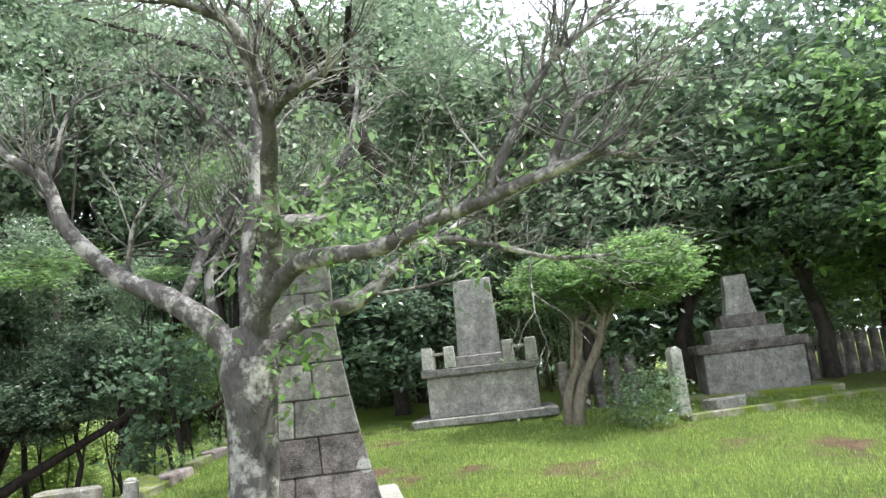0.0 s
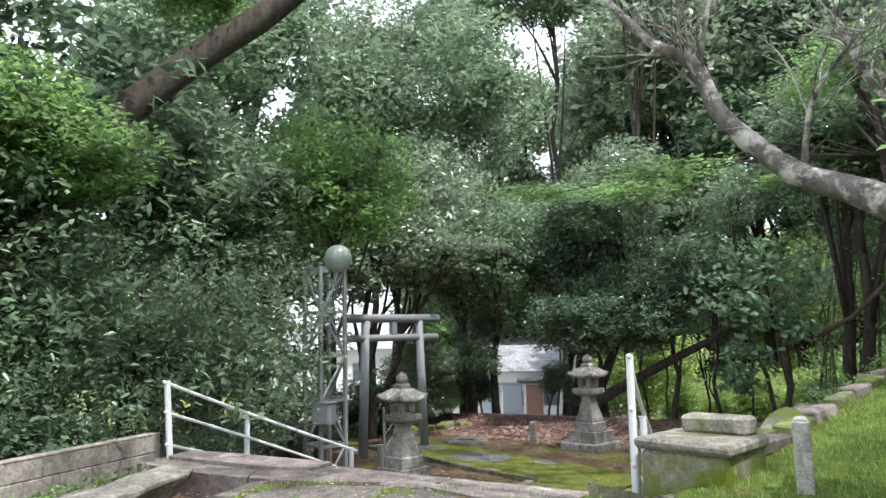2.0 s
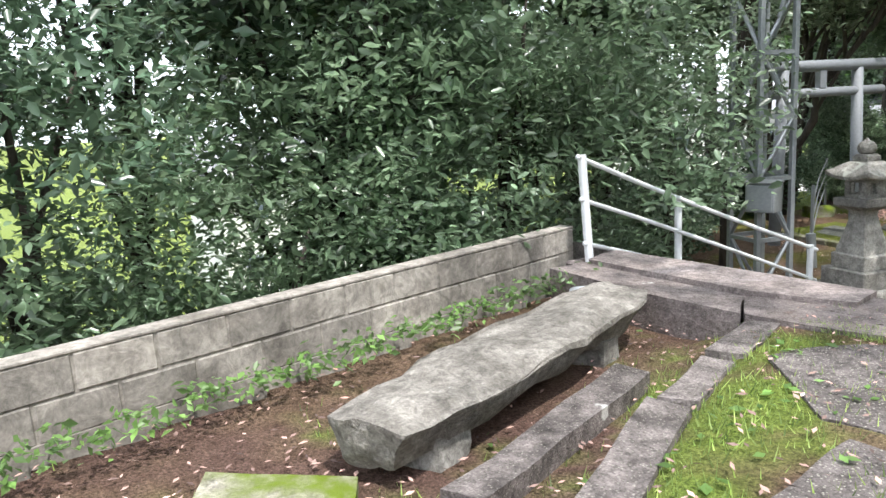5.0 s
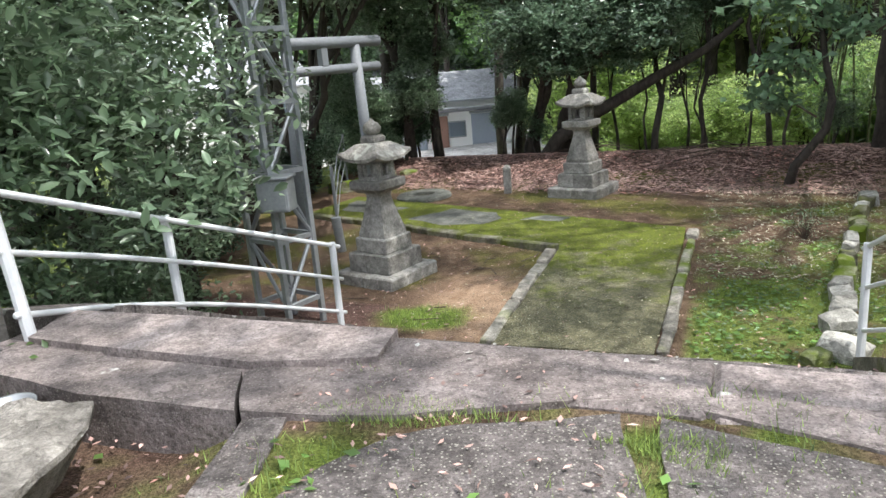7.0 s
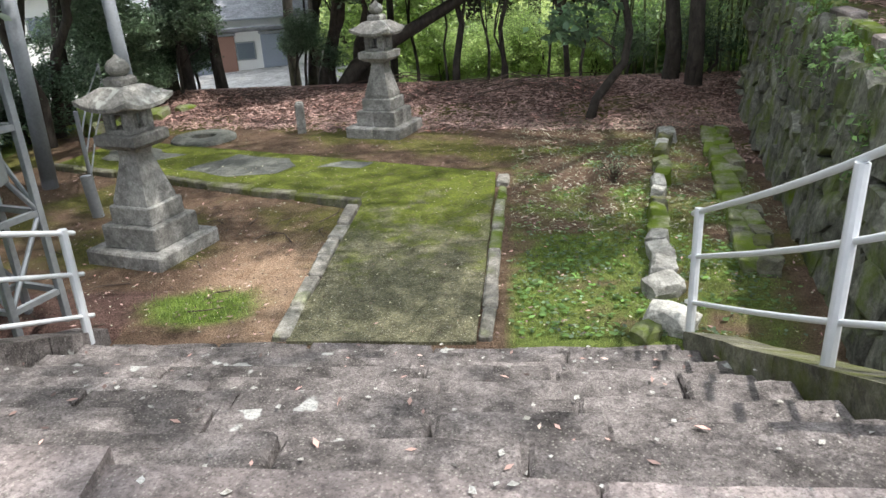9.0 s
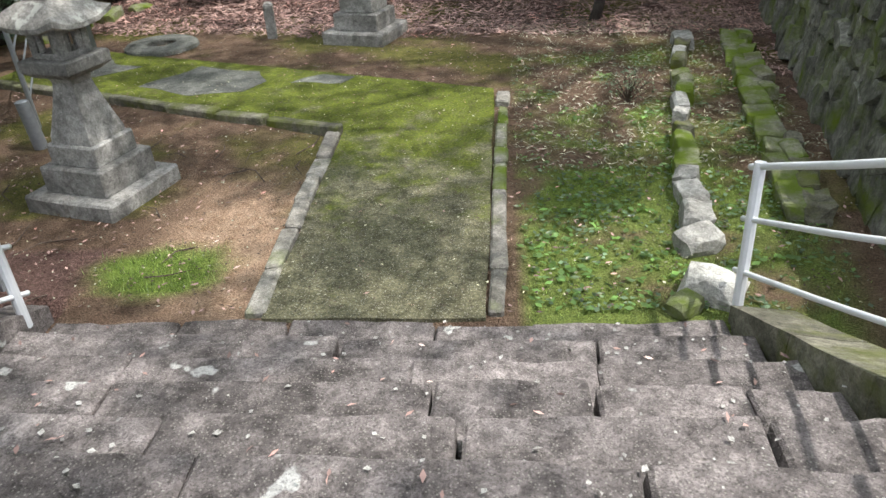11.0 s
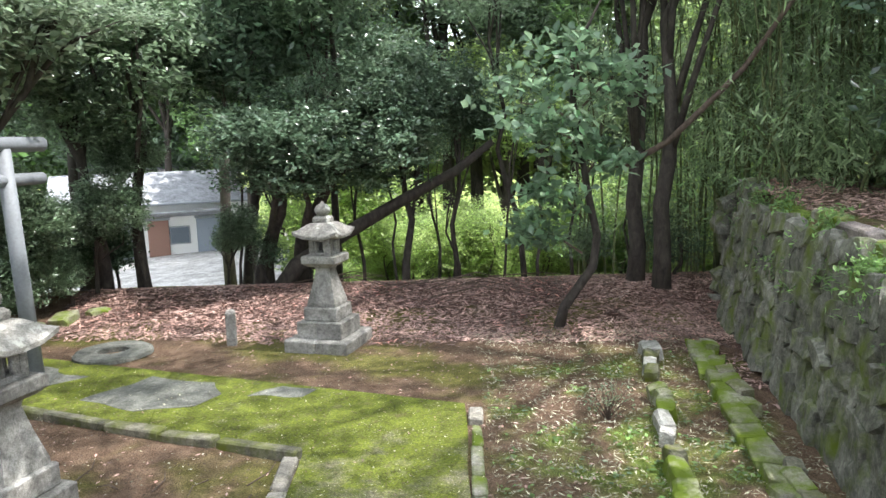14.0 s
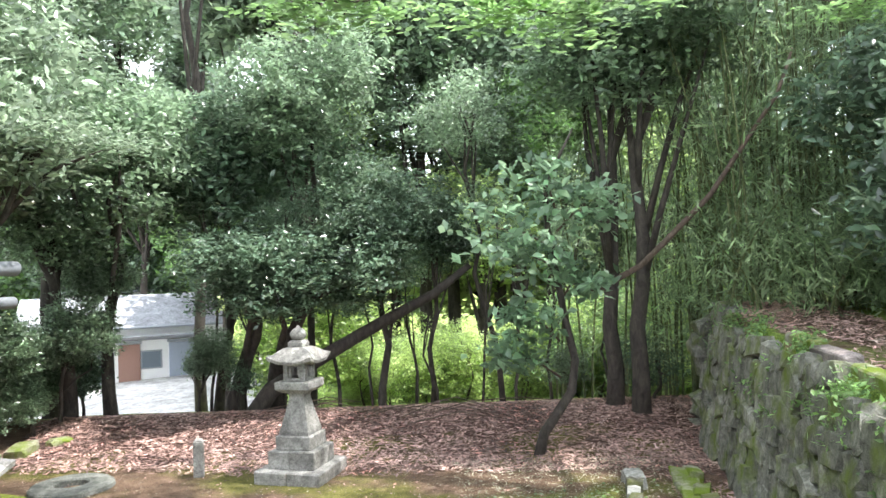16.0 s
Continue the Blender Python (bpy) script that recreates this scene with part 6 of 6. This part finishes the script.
scatter("grass", 15000, (-0.7, 2.9, -4.3, -3.85), lambda x, y: (np.abs(y + 4.07 - 0.05 * np.sin(4 * x)) < 0.05 + 0.06 * np.sin(5.3 * x + 1)) * (np.sin(3.1 * x) > -0.75) * 0.6, 0.042, GRASSM, "grass tufts in the joint before the stair head", 0.02, upright=True)
scatter("grass", 1300, (0.97, 1.15, -4.9, -3.7), lambda x, y: (np.abs(x - 1.05 - 0.03 * np.sin(6 * y)) < 0.045) * 0.6, 0.04, GRASSM, "grass tufts in the joint between the slabs", 0.0, upright=True)
PETAL = leafmat("pale leaf scrap", (0.26, 0.25, 0.15), (0.46, 0.44, 0.32), 0.1, 0.7)
scatter("leaf_scraps", 5200, (0.9, 4.0, 2.4, 8.0), lambda x, y: 0.75 + 0 * x, 0.075, PETAL, "pale dry bamboo leaves over the strip", 0.03, 0.16)
scatter("leaf_scraps", 1800, (-5.5, 4.2, 0.1, 8.5), lambda x, y: 0.8 + 0 * x, 0.03, PETAL, "tiny pale leaf scraps on the path", 0.04, 0.6)
scatter("weeds", 9000, (0.9, 4.2, 0.1, 7.5), lambda x, y: zones(x, y)[0] * smooth(-0.5, 0.4, fbm(x, y, 1.7, 2.0)) * 0.9, 0.07, LEAF_BRIGHT, "low broad-leaved weeds in the grass strip", 0.03, 0.6)
scatter("weeds", 7000, (0.9, 4.2, 0.1, 7.5), lambda x, y: zones(x, y)[0] * smooth(-0.3, 0.4, fbm(x, y, 2.3, 6.0)) * 0.9, 0.055, LEAF_MID, "darker clover-like weeds in the grass strip", 0.02, 0.7)
scatter("weeds", 3000, (-2.3, 1.2, -9.0, -4.0), lambda x, y: zones(x, y)[0] * 0.35 * (x > block_x(y) + 0.1), 0.06, LEAF_BRIGHT, "low weeds on the terrace", 0.02, 0.6)
# layered maple reaching over the yard
maple = tree((5.6, 2.6, float(ground_z(5.6, 2.6))), (4.6, 2.4, 6.6), 0.7, SPARSE[0], LEAF_BRIGHT, BARK, 0.1, flat=0.4, lean=(0.2, 0.0), label="maple with layered light-green leaves over the yard", limbs=4)
AIRY = crown_mesh("foliage", 51, 8, 15, 8, 0.15, 0.5, 0.15, 0.2, 1.2)
for k, (x, y, z, s) in enumerate(((0.0, 2.4, 5.25, 0.8), (1.7, 2.2, 5.05, 0.8), (2.4, 1.0, 5.0, 0.75), (3.7, 1.6, 4.85, 0.45))):
    c = new("leaf_spray", AIRY[0])
    c.parent = maple
    c.matrix_basis = pose(x, y, z, 0, 0, 50 * k) @ Matrix.Diagonal((s, s, s * 0.3, 1))
    c.material_slots[0].link = 'OBJECT'
    c.material_slots[0].material = LEAF_BRIGHT
    tagged(c, kind="stuff")
    bm = bmesh.new()
    tube(bm, [(5.0, 2.4, 5.2), ((x + 5) / 2, (y + 2.4) / 2, 5.45), (x, y, z), (x - 0.6, y - 0.1, z + 0.05)], [0.02, 0.015, 0.009, 0.004], 6)
    part("limb", bm, BARK, maple, smooth=True)
# plants rooted in the rubble wall
nr = np.random.default_rng(55)
rooted = []
for i in range(34):
    y = nr.uniform(0.5, 8.6)
    z = nr.uniform(0.5, 1.0) * wall_top(min(y, 8.8)) + 0.1 * (i % 3)
    rooted.append((wall_x(y) + 0.02 + 0.15 * z, y, z, 0.16, 0.25, 0.2))
v, f = leaf_cloud(clumps(rooted, 14, 9, nr, 0.08, 0.2), 0.075, nr, 0.4, 0.5)
tagged(new("wall_plants", raw_mesh("wall_plants", v, f, LEAF_BRIGHT)), "small ferns and creepers rooted in the rubble wall", "creeper", kind="stuff")
weeds = [(block_x(y) + 0.28 + 0.1 * nr.random(), y, 1.44, 0.12, 0.18, 0.07) for y in np.linspace(-9.0, -3.9, 20)]
v, f = leaf_cloud(clumps(weeds, 8, 8, nr, 0.06, 0.2), 0.06, nr, 0.5, 0.2)
tagged(new("wall_weeds", raw_mesh("wall_weeds", v, f, LEAF_BRIGHT)), "weeds growing along the block wall", "weeds", kind="stuff")

# litter on the steps, twigs and crumbs on the yard
m_ = 170
x, y = nr.uniform(-2.4, 2.3, m_), nr.uniform(-3.3, -0.05, m_)
z = RISE * np.floor(-y / TREAD) + 0.03
v, f = leaf_cloud(np.stack([x, y, z], -1), 0.05, nr, 0.4, 0.0)
c = np.repeat(np.stack([x, y, z], -1), 4, 0)
tagged(new("step_leaves", raw_mesh("step_leaves", c + (v - c) * np.array([1, 1, 0.3]), f, LITTER)), "few dry leaves lying on the steps", "fallen leaves", kind="stuff")
CHIP = stone("pale stone chip", (0.4, 0.39, 0.36), (0.62, 0.6, 0.56), 8)
m_ = 420
x, y = nr.uniform(-2.4, 2.4, m_), nr.uniform(-3.6, -0.02, m_)
z = RISE * np.clip(np.floor(-y / TREAD), 0, NSTEP) + 0.03
v, f = leaf_cloud(np.stack([x, y, z], -1), 0.028, nr, 0.8, 0.0, 0.6)
c = np.repeat(np.stack([x, y, z], -1), 4, 0)
tagged(new("stone_chips", raw_mesh("stone_chips", c + (v - c) * np.array([1, 1, 0.4]), f, CHIP)), "small pale stone chips strewn on the steps", "stone chips", kind="stuff")
CRUMB = stone("earth crumbs", (0.05, 0.035, 0.028), (0.2, 0.15, 0.11), 9)
scatter("earth_crumbs", 11000, (-6.5, 4.3, 0.1, 8.6), lambda x, y: 0.85 + 0 * x, 0.028, CRUMB, "dark crumbs of earth and bark on the yard", 0.03, 0.6)
scatter("leaf_scraps", 3500, (-6.5, 4.3, 0.1, 8.6), lambda x, y: 0.6 + 0 * x, 0.022, PETAL, "pale dry scraps over the yard", 0.038, 0.5)
rt = random.Random(91)
for i in range(26):
    x, y, a = rt.uniform(-5, -1.1), rt.uniform(0.3, 3.2), rt.uniform(0, 6.3)
    L = rt.uniform(0.15, 0.6)
    bm = bmesh.new()
    tube(bm, [(x, y, 0.012), (x + L * 0.5 * math.cos(a), y + L * 0.5 * math.sin(a), 0.03), (x + L * math.cos(a + 0.3), y + L * math.sin(a + 0.3), 0.014)], [0.007, 0.006, 0.003], 5)
    tagged(part("fallen_twig", bm, BARK_BROWN), "thin dry twig lying on bare earth", "twig", "fallen twigs")
for i in range(16):
    x, y, a = rt.uniform(-3.0, 1.5), rt.uniform(9.6, 11.2), rt.uniform(-0.4, 0.4)
    L = rt.uniform(0.8, 2.2)
    z = float(ground_z(x, y))
    bm = bmesh.new()
    tube(bm, [(x, y, z + 0.08), (x + L * 0.5 * math.cos(a), y + L * 0.5 * math.sin(a), z + rt.uniform(0.12, 0.3)), (x + L * math.cos(a), y + L * math.sin(a), z + 0.1)], [0.014, 0.011, 0.005], 5)
    tagged(part("fallen_branch", bm, BARK_BROWN), "dead branch lying on the leaf bank", "branch", "dead branches on the bank")

# low twiggy shrub on the strip
shrub = tagged(new("twiggy_shrub"), "low half-bare twiggy shrub on the strip", "shrub")
tips = []
for i in range(26):
    a, h, r = rt.uniform(0, 6.28), rt.uniform(0.18, 0.42), rt.uniform(0.08, 0.32)
    p, q, e = Vector((2.25, 4.3, 0.0)), Vector((2.25 + r * 0.5 * math.cos(a), 4.3 + r * 0.5 * math.sin(a), h * 0.6)), Vector((2.25 + r * math.cos(a + 0.3), 4.3 + r * math.sin(a + 0.3), h))
    bm = bmesh.new()
    tube(bm, [p, q, e], [0.006, 0.004, 0.002], 5)
    part("twig", bm, BARK_BROWN, shrub)
    tips += [tuple(q), tuple(e), tuple(e)]
nr = np.random.default_rng(8)
cc = np.repeat(np.array(tips), 3, 0) + nr.normal(size=(len(tips) * 3, 3)) * 0.035
v, f = leaf_cloud(cc, 0.04, nr, 0.4, 0.2)
lv = new("leaves", raw_mesh("leaves", v, f, LEAF_MID))
lv.parent = shrub
tagged(lv, kind="stuff")
